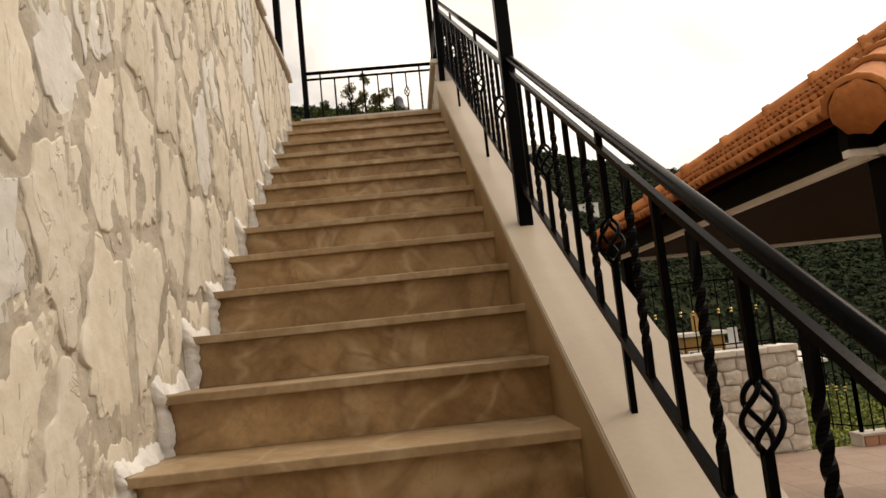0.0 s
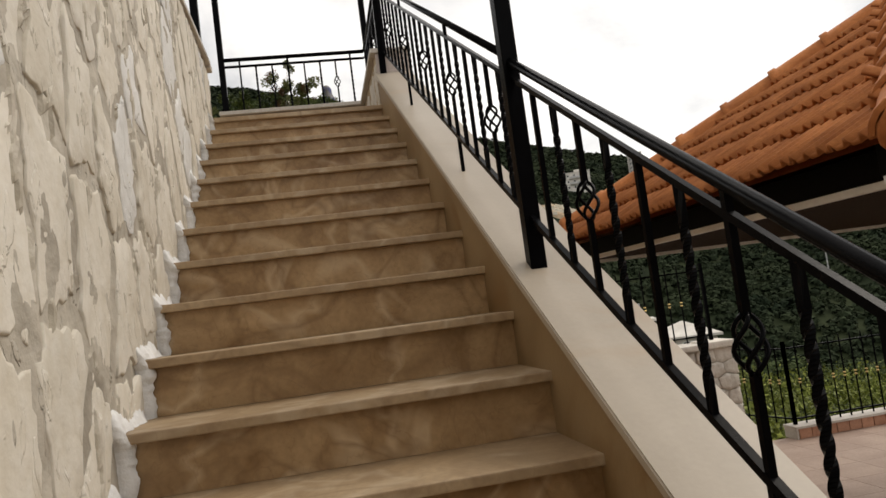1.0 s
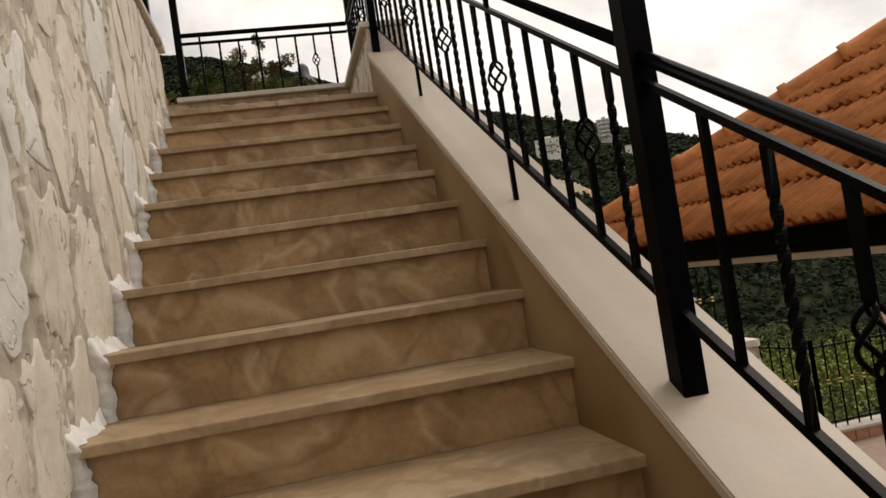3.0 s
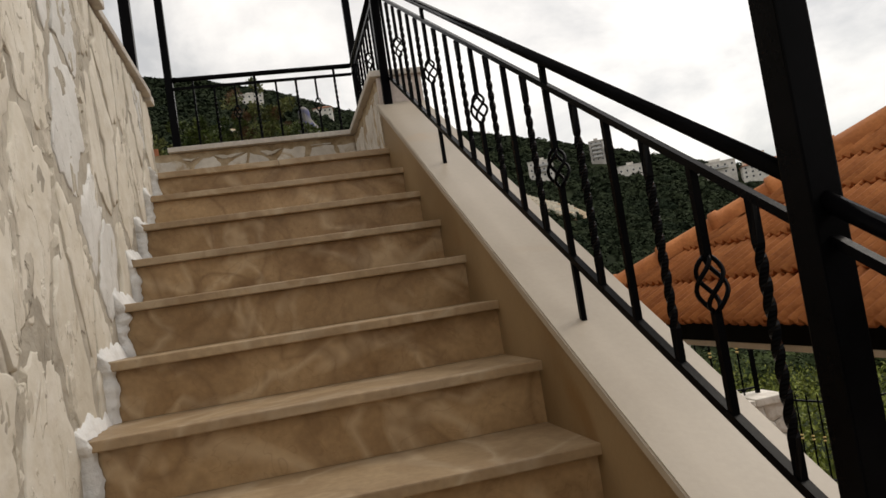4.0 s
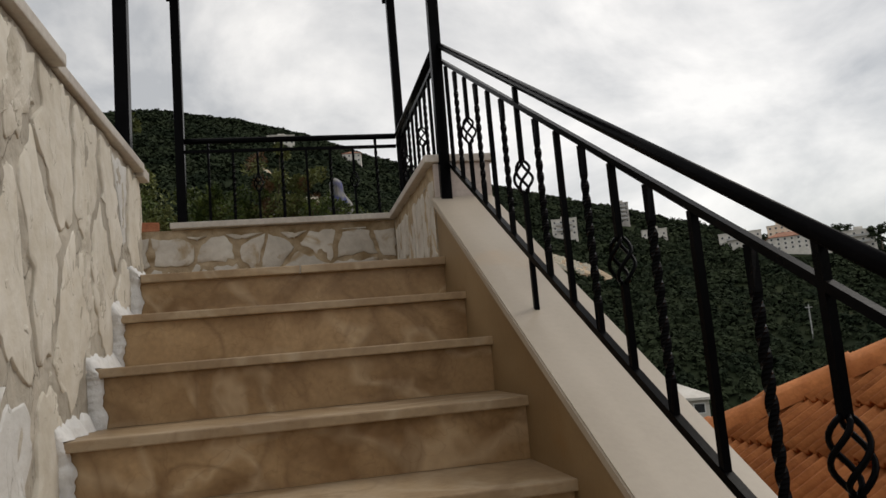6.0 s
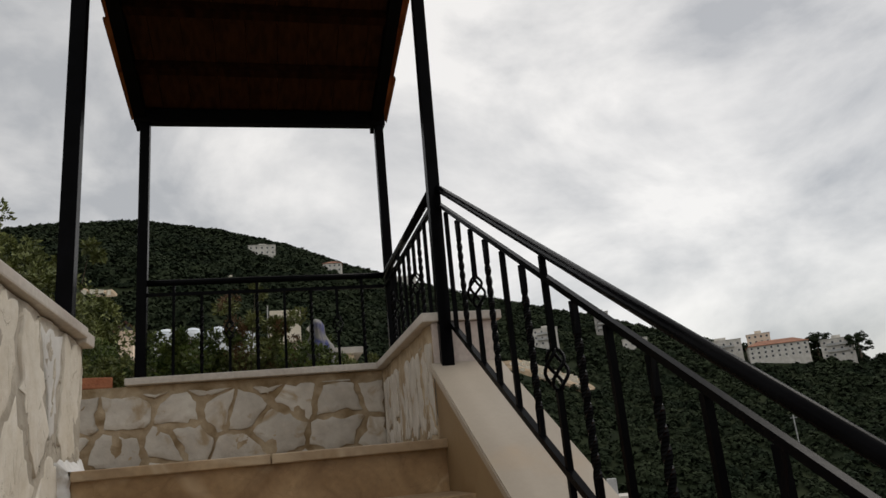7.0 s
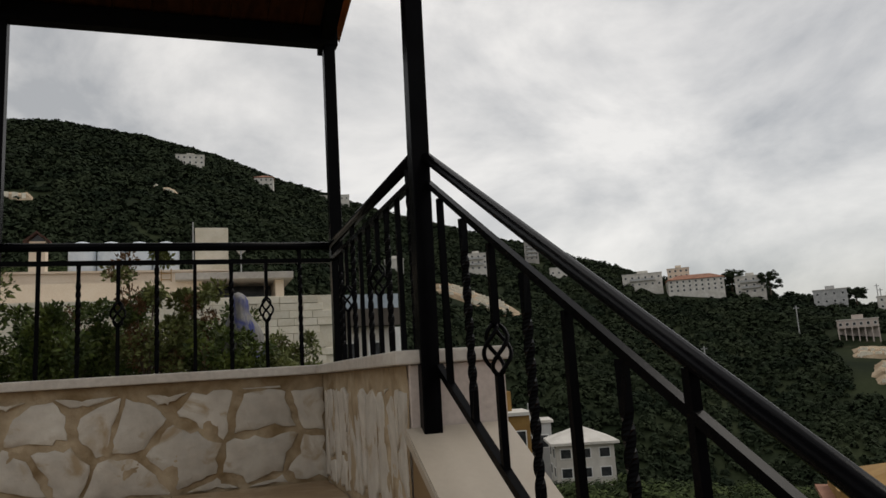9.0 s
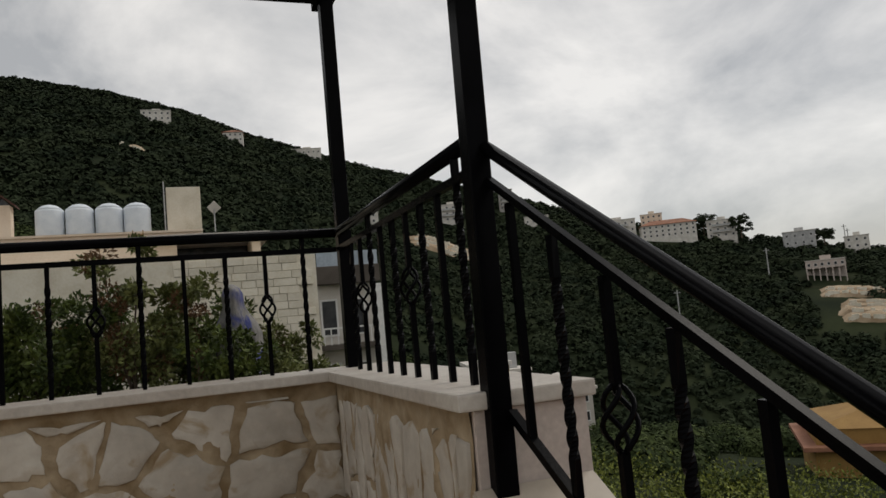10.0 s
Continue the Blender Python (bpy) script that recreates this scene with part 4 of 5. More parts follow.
def shrub(name, label, category, x, y, z, height, width, leaf, size, count, seed, twigs=9, dry=0, group=""):
    rng = np.random.default_rng(seed)
    s = thing(name, label, category, group)
    bm, blobs, dead = bmesh.new(), [], []
    for i in range(twigs):
        a, lean = rng.uniform(0, 6.28), rng.uniform(0.15, 0.5) * width
        h = height * rng.uniform(0.6, 1.0)
        pts = []
        for j in range(5):
            t = j / 4
            pts.append((x + lean * t * math.cos(a) + rng.uniform(-0.02, 0.02), y + lean * t * math.sin(a) + rng.uniform(-0.02, 0.02), z + h * t))
        tube(pts, lambda t: 0.012 * (1.05 - t) * max(0.5, height), 5, bm)
        for j in range(2, 5):
            p = pts[j]
            r = width * rng.uniform(0.10, 0.26) * (1.15 - 0.16 * j)
            (dead if i < dry else blobs).append((*p, r, count // (twigs * 3)))
            q = (p[0] + rng.uniform(-1, 1) * width * 0.25, p[1] + rng.uniform(-1, 1) * width * 0.25, p[2] + rng.uniform(-0.12, 0.06) * height)
            blobs.append((*q, r * 0.9, count // (twigs * 3)))
    part("stem", bm, M_BARK, s)
    leaves_mesh("foliage", blobs, size, leaf, rng, s)
    if dead:
        leaves_mesh("dry_foliage", dead, size * 0.8, M_DRY, rng, s)
    return s


SOIL = 2.44
for i, (x, y, h, w, leaf, n, dry) in enumerate((
        (-1.0, 5.95, 0.42, 0.5, M_LEAF, 2000, 0), (-0.66, 5.85, 0.66, 0.4, M_LEAF2, 1500, 4), (-0.45, 6.2, 0.46, 0.5, M_LEAF, 1500, 3),
        (-1.35, 6.3, 0.45, 0.7, M_LEAF, 2000, 0), (-0.1, 6.35, 0.36, 0.4, M_LEAF2, 900, 2), (-0.85, 6.5, 0.5, 0.7, M_LEAF, 2000, 1), (0.02, 5.75, 0.2, 0.25, M_LEAF2, 500, 0),
        (-1.5, 5.8, 0.32, 0.4, M_LEAF2, 1000, 0), (-1.9, 6.2, 0.5, 0.6, M_LEAF, 1800, 0), (-0.36, 5.66, 0.34, 0.3, M_LEAF, 700, 1), (-0.15, 5.68, 0.22, 0.22, M_LEAF2, 450, 0))):
    shrub("planter_shrub", "leafy green shrub with thin stems in the planter" if dry == 0 else "green shrub with some brown dry leaves in the planter", "shrub",
          x, y, SOIL - 0.02, h * (1.1 if x < -0.5 else 1.0), w, leaf, 0.027, int(n * 2.1), 40 + i, 9, dry, "planter shrubs")
for i, (x, y, h, w) in enumerate(((-2.75, 7.0, 1.85, 1.3), (-3.4, 7.4, 1.75, 1.8), (-2.15, 7.6, 1.5, 0.9), (-3.0, 6.0, 1.3, 1.2))):
    shrub("garden_tree", "loose olive-green garden tree with upright twigs beyond the wall", "tree", x, y, SOIL - 0.02, h, w, M_LEAF2, 0.042, 9500, 70 + i, 16, 0, "garden trees")


def near_scrub():
    rng = np.random.default_rng(9)
    blobs = []
    for _ in range(520):
        az, r = rng.uniform(20, 66), rng.uniform(8.6, 34)
        x, y = r * math.sin(radians(az)), r * math.cos(radians(az))
        if (x < 8.4 and y < 6.6) or (24 < x < 40 and 22 < y < 36):
            continue
        s = rng.uniform(0.35, 0.8) + 0.012 * r
        blobs.append((x, y, float(land(x, y)) + s * 0.4, s, 105))
    ob = leaves_mesh("slope_scrub", blobs, 0.15, M_SCRUB, rng)
    tagged(ob, "tangled bright green scrub on the slope below the terrace", "scrub", kind="stuff")


near_scrub()

# ---- small figure and brick at the planter ----
def statue(x, y, z, h):
    bm = bmesh.new()
    prof = [(0.0, 0.17), (0.05, 0.168), (0.2, 0.15), (0.4, 0.148), (0.5, 0.165), (0.6, 0.168), (0.68, 0.15), (0.76, 0.112), (0.82, 0.084), (0.87, 0.086), (0.92, 0.084), (0.965, 0.062), (0.99, 0.03), (1.0, 0.005)]
    rings = []
    for t, r in prof:
        ring = []
        for k in range(20):
            a = 2 * math.pi * k / 20
            fold = 1 + (0.13 * math.sin(7 * a + 3 * t) + 0.06 * math.sin(13 * a + 5 * t) if t < 0.75 else 0.05 * math.sin(3 * a))
            lean = -0.07 * h * max(0.0, t - 0.55)
            ring.append(bm.verts.new((x + lean + r * h * fold * math.cos(a), y + r * h * fold * 0.75 * math.sin(a) - 0.02 * h * math.sin(3 * t), z + t * h)))
        rings.append(ring)
    for r0, r1 in zip(rings, rings[1:]):
        for k in range(20):
            bm.faces.new((r0[k], r0[(k + 1) % 20], r1[(k + 1) % 20], r1[k]))
    bm.faces.new(rings[0][::-1]), bm.faces.new(rings[-1])
    ob = mesh_ob("statue", bm, M_STATUE, smooth=True)
    tagged(ob, "weathered white and blue robed garden statue in the planter, colour darkened for shade", "statue")


statue(-0.27, 5.9, SOIL - 0.01, 0.52)
tagged(mesh_ob("brick", box(-0.10, 0.10, -0.05, 0.05, 0, 0.055, 0.008, m=pose(-1.40, 5.38, COP - 0.033, 0, 0, 14)), M_BRICK), "single red brick lying on the planter wall", "brick")


# ---- neighbouring buildings ----
def window(parent, m, w, h, frame_m=M_WHITE):
    """A window set in a wall: frame and dark pane; the pose m faces along its -y."""
    wn_ = part("window", box(-w / 2, w / 2, -0.05, 0.06, 0, h, m=m), frame_m, parent)
    part("pane", box(-w / 2 + 0.09, w / 2 - 0.09, -0.062, -0.052, 0.09, h - 0.09, m=m), M_DARK, wn_)
    return wn_


def house(name, label, x, y, z, w, d, h, floors, cols, wall, turn=0.0, roof="flat", roof_m=None, balcony=False, win=(1.2, 1.4), base=6.0, side_cols=2, group="", open_floor=False):
    """A house: walls down into the slope, storeys of windows on two faces, a roof."""
    t = thing(name, label, "house", group)
    m = pose(x, y, z, 0, 0, turn)
    if open_floor:
        part("wall", box(-w / 2, w / 2, -d / 2, d / 2, h / floors, h, m=m), wall, t)
        for i in range(cols + 1):
            px = -w / 2 + 0.25 + (w - 0.5) * i / cols
            part("pillar", box(px - 0.2, px + 0.2, -d / 2, -d / 2 + 0.4, -base, h / floors, m=m), wall, t)
        part("back_wall", box(-w / 2, w / 2, d / 2 - 0.4, d / 2, -base, h / floors, m=m), wall, t)
    else:
        part("wall", box(-w / 2, w / 2, -d / 2, d / 2, -base, h, m=m), wall, t)
    fh = h / floors
    for f in range(1 if open_floor else 0, floors):
        for c in range(cols):
            window(t, m @ pose(-w / 2 + (c + 0.5) * w / cols, -d / 2, f * fh + fh * 0.28), min(win[0], w / cols * 0.6), min(win[1], fh * 0.55))
        for c in range(side_cols):
            window(t, m @ pose(-w / 2, -d / 2 + (c + 0.5) * d / side_cols, f * fh + fh * 0.28, 0, 0, -90), min(win[0], d / side_cols * 0.6), min(win[1], fh * 0.55))
        if balcony and f:
            part("balcony", box(-w * 0.32, w * 0.32, -d / 2 - 1.3, -d / 2, f * fh - 0.15, f * fh + 0.03, m=m), M_PALE, t)
            part("balustrade", box(-w * 0.32, w * 0.32, -d / 2 - 1.3, -d / 2 - 1.2, f * fh + 0.03, f * fh + 0.95, m=m), M_GREYW, t)
    if roof == "hip":
        bm = bmesh.new()
        o = 0.5
        q = [(-w / 2 - o, -d / 2 - o, h), (w / 2 + o, -d / 2 - o, h), (w / 2 + o, d / 2 + o, h), (-w / 2 - o, d / 2 + o, h)]
        rr = max(0.1, w / 2 - d / 2)
        e = [bm.verts.new(p) for p in q]
        e2 = [bm.verts.new((p[0], p[1], h + 0.25)) for p in q]
        ra, rb = bm.verts.new((-rr, 0, h + 0.25 + d * 0.24)), bm.verts.new((rr, 0, h + 0.25 + d * 0.24))
        for i in range(4):
            bm.faces.new((e[i], e[(i + 1) % 4], e2[(i + 1) % 4], e2[i]))
        bm.faces.new(e[::-1])
        bm.faces.new((e2[0], e2[1], rb, ra)), bm.faces.new((e2[1], e2[2], rb)), bm.faces.new((e2[2], e2[3], ra, rb)), bm.faces.new((e2[3], e2[0], ra))
        bmesh.ops.recalc_face_normals(bm, faces=bm.faces[:])
        bm.transform(m)
        part("roof", bm, roof_m or M_ROOFR, t)
    else:
        part("roof", box(-w / 2 - 0.25, w / 2 + 0.25, -d / 2 - 0.25, d / 2 + 0.25, h + 0.01, h + 0.3, m=m), roof_m or M_PALE, t)
        part("roof_hut", box(-w * 0.12, w * 0.16, -d * 0.1, d * 0.25, h + 0.31, h + 2.0, m=m), wall, t)
    return t


def bmesh_thick(bm, depth):
    """Gives a flat face a depth towards +y."""
    res = bmesh.ops.extrude_face_region(bm, geom=bm.faces[:])
    for v in res["geom"]:
        if isinstance(v, bmesh.types.BMVert):
            v.co.y += depth
    bmesh.ops.recalc_face_normals(bm, faces=bm.faces[:])
    return bm


def tank_building():
    b = thing("flat_roofed_house", "cream flat-roofed neighbouring house with a stair tower", "house")
    part("wall", box(-14, 0.9, 39.2, 47, -6, 7.95), M_CREAM, b)
    part("parapet", box(-14.1, 1.0, 39.1, 39.25, 7.951, 8.05), M_CREAM, b)
    tower = part("stair_tower", box(-0.58, 1.0, 40.0, 42.2, 7.96, 10.28, 0.03), M_CLAD, b, "pale rendered stair tower")
    part("ladder", box(-0.70, -0.64, 39.95, 40.05, 7.96, 10.55), M_GREYW, tower)
    part("door", box(-0.603, -0.582, 40.2, 41.2, 7.98, 9.9), M_DARK, tower)
    hut = part("chimney_hut", box(-7.86, -7.18, 40.0, 40.7, 7.96, 9.62), M_CREAM, b)
    for side in (-1, 1):
        bm = bmesh.new()
        rows = [[bm.verts.new((-7.52 + side * px, py, pz)) for px, pz in ((0, 10.08), (0.56, 9.62), (0.56, 9.54), (0, 9.99))] for py in (39.8, 40.9)]
        bm.faces.new(rows[0]), bm.faces.new(rows[1][::-1])
        for i in range(4):
            bm.faces.new((rows[0][i], rows[1][i], rows[1][(i + 1) % 4], rows[0][(i + 1) % 4]))
        bmesh.ops.recalc_face_normals(bm, faces=bm.faces[:])
        part("roof_slope", bm, M_ROOFD, hut, "dark red roof")
    bm = bmesh.new()
    bm.faces.new([bm.verts.new(q) for q in ((-7.86, 40.05, 9.621), (-7.18, 40.05, 9.621), (-7.52, 40.05, 9.95))])
    part("gable", bmesh_thick(bm, 0.3), M_DARK, hut)
    ladder = part("roof_ladder", box(-2.12, -2.08, 39.02, 39.06, 6.2, 8.1), M_OCHRE, b, "ochre wooden ladder")
    part("ladder_stile", box(-1.68, -1.64, 39.02, 39.06, 6.2, 8.1), M_OCHRE, ladder)
    for k in range(6):
        part("rung", box(-2.079, -1.681, 39.02, 39.05, 6.35 + 0.3 * k, 6.39 + 0.3 * k), M_OCHRE, ladder)
    for x in (-5.61, -4.37, -3.12, -1.91):
        t = thing("water_tank", "pale blue plastic water tank with a domed lid on the roof", "water tank", "roof tanks")
        part("body", tube([(x, 40.0, 7.96), (x, 40.0, 8.0), (x, 40.0, 9.2), (x, 40.0, 9.3)], lambda k: 0.605 if 0.2 < k < 0.9 else 0.59, 24), M_TANK, t, smooth=True)
        part("lid", tube([(x, 40.0, 9.3), (x, 40.0, 9.42), (x, 40.0, 9.52), (x, 40.0, 9.58)], lambda k: 0.53 * (1 - k) ** 0.7 + 0.06, 24), M_TANK, t, smooth=True)
    dish = thing("satellite_dish", "small grey satellite dish on a thin pole", "satellite dish")
    part("pole", tube([(1.58, 39.6, 7.96), (1.58, 39.6, 9.1)], 0.03, 6), M_GREYW, dish)
    part("dish", box(-0.24, 0.24, -0.03, 0.03, -0.24, 0.24, 0.02, m=pose(1.58, 39.6, 9.14, 20, 45, 20)), M_PALE, dish)
    s = thing("stone_house", "house with a rough stone lower wall and a cream upper storey", "house")
    part("upper_wall", box(-13, 2.5, 29.3, 36, 4.6, 5.55), M_CREAM, s)
    part("upper_wall", box(-13, -0.3, 29.3, 36, 5.551, 6.16), M_CREAM, s)
    part("upper_wall", box(2.2, 2.5, 29.3, 36, 5.551, 6.16), M_CREAM, s)
    part("dark_bay", box(-0.299, 2.199, 31.0, 31.2, 5.552, 6.159), M_DARK, s)
    part("roof_slab", box(-1.2, 2.8, 28.85, 36.2, 6.161, 6.40, 0.02), M_CONC, s)
    wall = part("stone_wall", box(-13, 3.62, 25.05, 29.29, -8, 5.08), M_CLAD, s)
    rng = random.Random(4)
    me_list = []
    for k in range(5):
        wdt = (0.42, 0.55, 0.7, 0.5, 0.62)[k]
        bm = box(0.008, wdt - 0.008, 0, 0.07, 0.006, 0.224, 0.012)
        ob = part("stone_block", bm, M_CLAD, wall)
        ob.location = (0.0, 25.0, 5.3 - 0.23 * (k + 2))
        ob.location.x = 0.4 + 0.02 * k
        me_list.append((ob.data, wdt))
    count = 0
    for j in range(18):
        x = -0.4 - rng.uniform(0, 0.4)
        z = 4.84 - j * 0.23
        while x < 3.1 and count < 180:
            me, wdt = rng.choice(me_list)
            if not (x + wdt > 3.64):
                ob = new("stone_block", me)
                ob.parent, ob.location = wall, (x, 24.985 - rng.uniform(0, 0.03), z)
                count += 1
            x += wdt


tank_building()


def apartment():
    a = thing("apartment_house", "pale apartment house with brown bands, white windows and balconies", "house")
    part("wall", box(5.6, 8.3, 36, 44, -12, 4.75), M_PALE, a)
    part("brown_band", box(5.5, 8.4, 35.2, 44, 4.752, 5.55, 0.02), M_BROWN, a, "dark brown band")
    part("roof_balustrade", box(5.55, 8.35, 35.25, 35.3, 5.552, 6.2), M_GLASS, a, "bluish glass balustrade")
    for i in range(4):
        z = 2.05 - i * 2.9
        part("balcony", box(5.5, 8.4, 34.6, 36, z - 0.22, z, 0.01), M_BROWN, a)
        rail = part("balcony_railing", box(5.5, 8.4, 34.6, 34.64, z + 0.68, z + 0.75), M_WHITE, a)
        for k in range(10):
            part("bar", box(5.52 + k * 0.3, 5.57 + k * 0.3, 34.6, 34.63, z, z + 0.68), M_WHITE, rail)
        for xx in (6.1, 7.4):
            window(a, pose(xx, 36, z + 0.35), 0.8, 1.7)
    part("side_column", box(7.9, 8.38, 34.4, 34.62, -12, 4.6), M_WHITE, a)


apartment()

house("valley_house", "white hip-roofed house standing low in the valley", 35.7, 70.0, -8.9, 5.6, 5.6, 3.6, 2, 3, M_PALE, -20, "hip", M_PALE, win=(1.2, 1.6), base=9)
house("valley_house", "grey flat-roofed house low in the valley", 34.2, 77.5, -7.2, 3.4, 4.0, 3.6, 1, 2, M_GREYW, -20, win=(1.2, 1.4), base=9)
house("valley_house", "ochre and cream house with a flat roof in the valley", 24.9, 63.0, -5.2, 3.4, 5.0, 3.6, 1, 2, M_OCHRE, -15, base=12)
yellow = thing("yellow_house", "ochre-yellow house with a red-brown ledge below the terrace", "house")
ym = pose(31.7, 29.2, 0, 0, 0, -40)
part("wall", box(-4, 4, -3, 3, -16, -4.82, m=ym), M_OCHRE, yellow)
part("ledge", box(-4.5, 4.5, -3.5, 3.4, -4.815, -4.6, 0.03, m=ym), M_ROOFR, yellow, "red-brown ledge")
part("parapet", box(-3.9, 4, -2.9, 3, -4.595, -3.9, m=ym), M_OCHRE, yellow)
bm = bmesh.new()
vs = [bm.verts.new(ym @ Vector(p)) for p in ((-4, -3, -3.895), (4.05, -3, -3.895), (4.05, 3.05, -3.895), (-4, 3.05, -3.895), (0, 0.2, -2.9))]
for i in range(4):
    bm.faces.new((vs[i], vs[(i + 1) % 4], vs[4]))
bm.faces.new(vs[3::-1])
part("roof", bm, M_OCHRE, yellow)
window(yellow, ym @ pose(-1.2, -3, -8.2), 2.0, 2.6, M_DARK)


# ---- houses on the far hills ----
def on_hill(name, label, x, y, w, d, h, floors, cols, wall, turn, roof="flat", roof_m=None, balcony=False, open_floor=False, lift=0.0):
    house(name, label, x, y, float(land(x, y)) + lift, w, d, h, floors, cols, wall, turn, roof, roof_m, balcony, (1.1, 1.2), 8.0, 2, "hillside houses", open_floor)


on_hill("hill_house", "pale two-storey house alone high on the hill", -4, 417, 15, 9, 5.5, 2, 5, M_PALE, 0)
on_hill("hill_house", "pale house with a red hipped roof below the ridge", 37, 432, 11, 9, 5.5, 2, 4, M_PALE, -8, "hip")
on_hill("hill_house", "long low white house on the shoulder of the hill", 92, 505, 20, 8, 4, 1, 6, M_PALE, -12, lift=2)
on_hill("hill_house", "three-storey pale house with balconies on the slope", 140, 363, 13, 9, 9, 3, 4, M_PALE, -22, balcony=True)
on_hill("hill_house", "unfinished concrete tower house with open storeys", 188, 394, 8, 8, 12, 5, 3, M_CONC, -24, balcony=True)
on_hill("hill_house", "low white house with a flat roof among trees", 190, 362, 13, 8, 4.5, 1, 4, M_PALE, -26)
on_hill("hill_house", "long pale terraced building below the ridge", 222, 334, 20, 10, 7, 2, 6, M_PALE, -33, balcony=True, lift=1)
on_hill("ridge_building", "large pale building with a red tiled roof on the ridge", 240, 315, 27, 11, 6.5, 3, 9, M_PALE, -30, "hip", lift=1)
on_hill("ridge_building", "tall cream flat-roofed block on the ridge", 242, 330, 11, 9, 8, 3, 4, M_CREAM, -36, lift=2)
on_hill("ridge_building", "pale block with balconies beside dark pines", 264, 303, 14, 10, 9, 3, 4, M_PALE, -40, balcony=True, lift=1)
on_hill("hill_house", "grey two-storey house on the ridge", 283, 273, 14, 9, 7, 2, 4, M_GREYW, -45, lift=1)
on_hill("hill_house", "small pale house near the end of the ridge", 301, 257, 10, 9, 6, 2, 3, M_PALE, -48, lift=1)
on_hill("hill_house", "unfinished pinkish house standing on pillars", 241, 222, 14, 8, 6, 2, 6, M_PINK, -46, open_floor=True, lift=1)
on_hill("hill_house", "small white house beside the earth terraces", 80, 306, 8, 7, 5, 2, 2, M_PALE, -14)


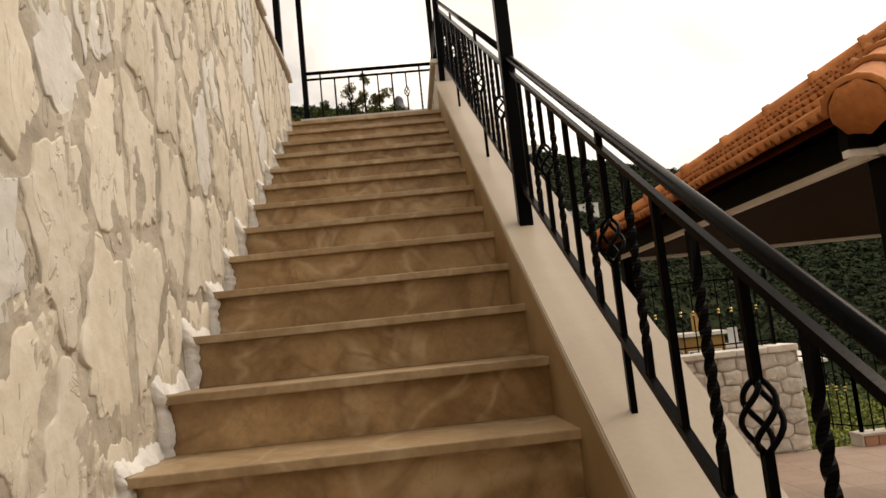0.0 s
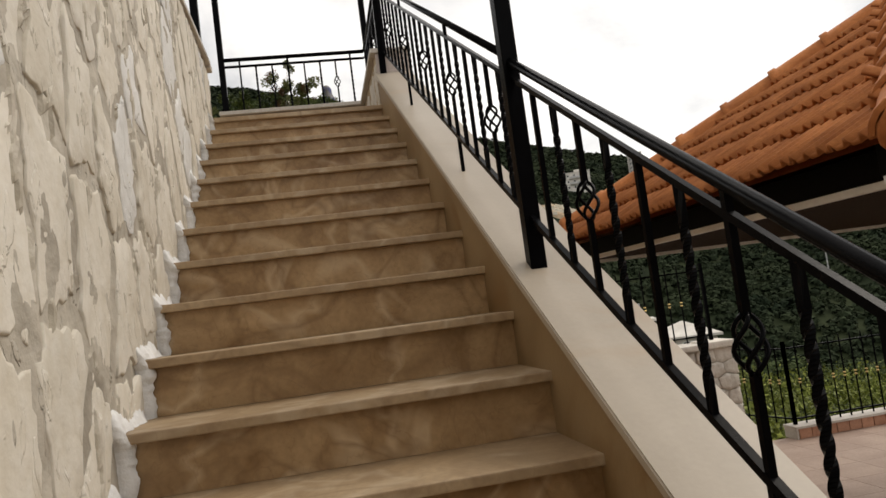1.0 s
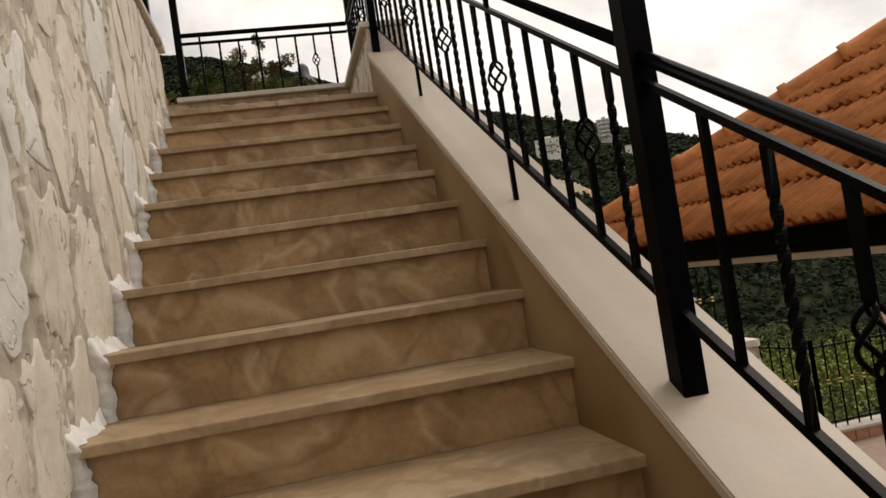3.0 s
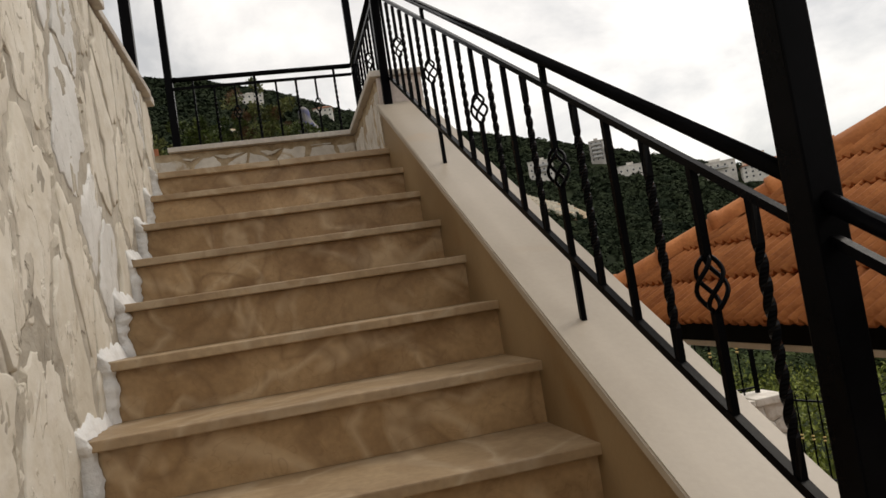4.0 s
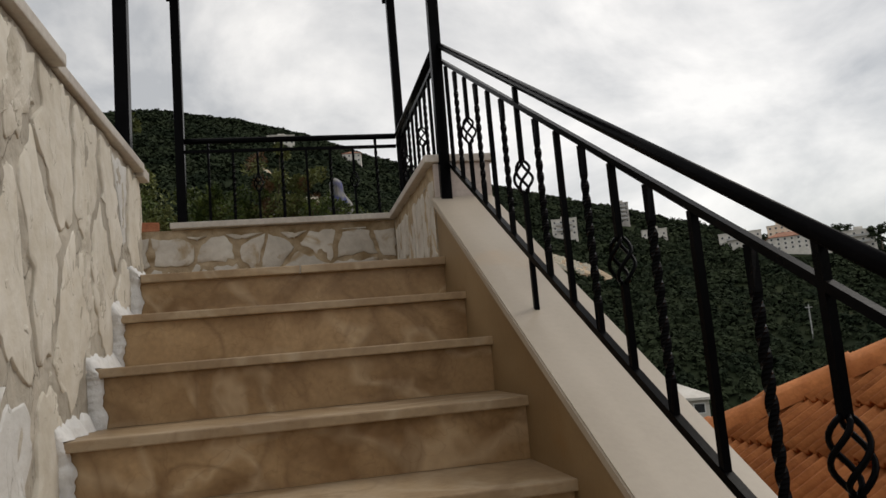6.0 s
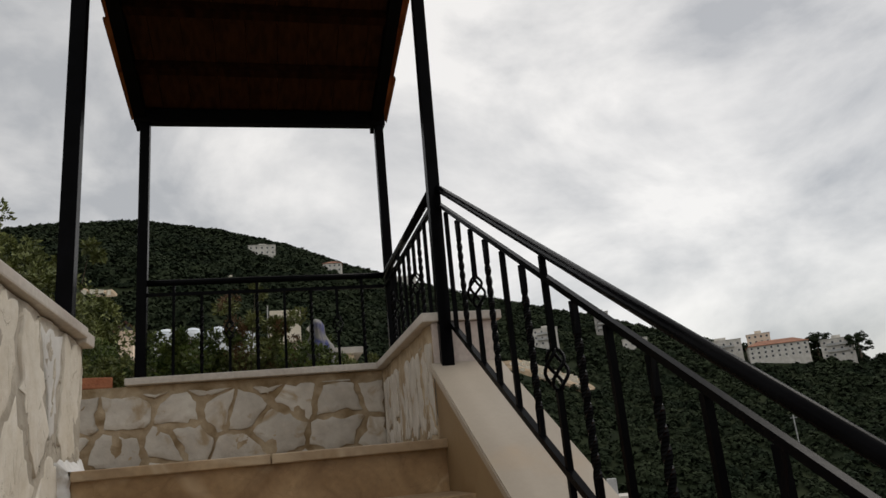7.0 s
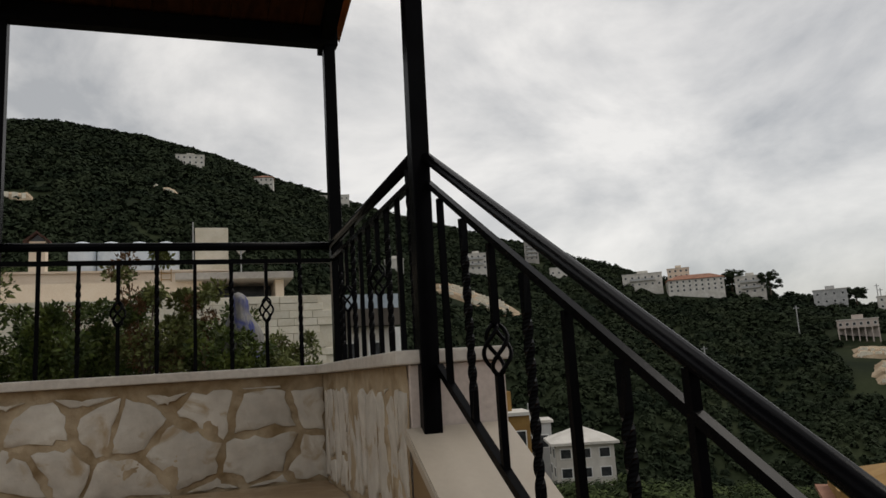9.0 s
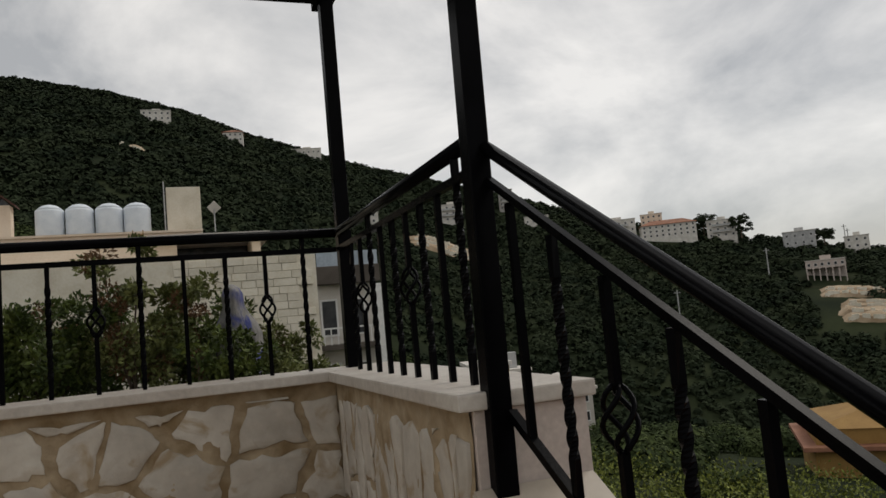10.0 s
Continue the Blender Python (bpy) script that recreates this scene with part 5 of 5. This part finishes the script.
def bank(label, x, y, w, d, turn, levels, seed=1.0):
    """Bare terraced earth cut into the hillside: uneven shelves with ragged ends, and low retaining walls."""
    t = thing("earth_terrace", label, "earth terrace", "earth terraces", "structure")
    c, sn = math.cos(radians(turn)), math.sin(radians(turn))
    for i in range(levels):
        y0, y1 = d * i / levels, d * (i + 0.92) / levels
        wl_, wr = w * (0.5 - 0.10 * noise.noise((i * 1.7, seed, 0))), w * (0.5 + 0.25 * noise.noise((i * 2.3, seed, 5)))
        nu, nv = 26, 5
        verts, faces = [], []
        for p in range(nu + 1):
            for q in range(nv + 1):
                u, v = -wl_ + (wl_ + wr) * p / nu, y0 + (y1 - y0) * q / nv
                rag = 1.2 * noise.noise((u * 0.3, q * 0.7, seed + i))
                gx, gy = x + u * c - (v + rag) * sn, y + u * sn + (v + rag) * c
                end = min(1.0, p / 4, (nu - p) / 5)
                lift = (1.6 if 0 < q else -0.6) * end - 0.9 * (1 - end) + 0.5 * noise.noise((gx * 0.35, gy * 0.35, seed))
                verts.append((gx, gy, float(land(gx, gy)) + lift))
        for p in range(nu):
            for q in range(nv):
                k = p * (nv + 1) + q
                faces.append((k, k + nv + 1, k + nv + 2, k + 1))
        me = bpy.data.meshes.new("shelf")
        me.from_pydata(verts, [], faces)
        me.materials.append(M_EARTH)
        new("shelf", me).parent = t
        bm = bmesh.new()
        for p in range(3, nu - 6):
            if noise.noise((p * 0.4, i * 3.1, seed)) < -0.15:
                continue
            a, b = Vector(verts[p * (nv + 1) + 1]), Vector(verts[(p + 1) * (nv + 1) + 1])
            box(0, (b - a).length + 0.1, -0.3, 0.2, -1.2, 0.55, 0.05, bm, Matrix.Translation(a) @ Matrix.Rotation(math.atan2(b.y - a.y, b.x - a.x), 4, "Z"))
        if bm.verts:
            part("retaining_wall", bm, M_CLAD, t)
        else:
            bm.free()


bank("bare brown earth terraces with low stone walls", 110, 283, 42, 22, -20, 3)
bank("bare earth bank beside the hill road", 205, 170, 26, 22, -48, 4, 4.0)
bank("bare earth shelf under the unfinished house", 224, 196, 24, 14, -47, 2, 7.0)
bank("pale bare cut in the wooded hill", -12.5, 306, 11, 7, 0, 1, 9.0)
bank("pale roadside wall high on the wooded hill", -76, 246, 12, 4, 16, 1, 12.0)
bank("pale roadside cut on the wooded hill", -54, 249, 13, 4, 12, 1, 15.0)


def ridge_tree(label, x, y, h, w, seed):
    rng = np.random.default_rng(seed)
    t = thing("ridge_tree", label, "tree", "ridge trees")
    z = float(land(x, y))
    part("trunk", tube([(x, y, z - 1), (x + 0.2, y, z + h * 0.5), (x, y, z + h * 0.9)], lambda k: 0.5 * (1.1 - k), 7), M_BARK, t)
    places = []
    for _ in range(40):
        a, r = rng.uniform(0, 6.28), w * rng.uniform(0, 1) ** 0.6
        places.append((x + r * math.cos(a), y + r * math.sin(a), z + h * rng.uniform(0.45, 1.0), w * rng.uniform(0.22, 0.4)))
    ob = scatter_crowns("crown", "dark crown", M_FOREST, places, seed, 60)
    for key in ("label", "category", "kind"):
        if key in ob:
            del ob[key]
    ob.parent = t


ridge_tree("dark spreading pine on the ridge", 257, 308, 12, 6, 1)
ridge_tree("dark pointed pine on the ridge", 268, 294, 13, 5, 2)
ridge_tree("dark round pine on the ridge", 291, 266, 10, 4.5, 3)


def pole(x, y, h):
    t = thing("utility_pole", "thin grey utility pole on the hillside", "pole", "utility poles")
    z = float(land(x, y))
    part("shaft", tube([(x, y, z - 1), (x, y, z + h)], 0.22, 6), M_GREYW, t)
    part("crossarm", box(-1.1, 1.1, -0.1, 0.1, h - 1.0, h - 0.75, m=pose(x, y, z, 0, 0, -40)), M_GREYW, t)


for x, y, h in ((226, 236, 12), (300, 262, 12), (296, 257, 11), (88, 160, 10), (160, 210, 11)):
    pole(x, y, h)
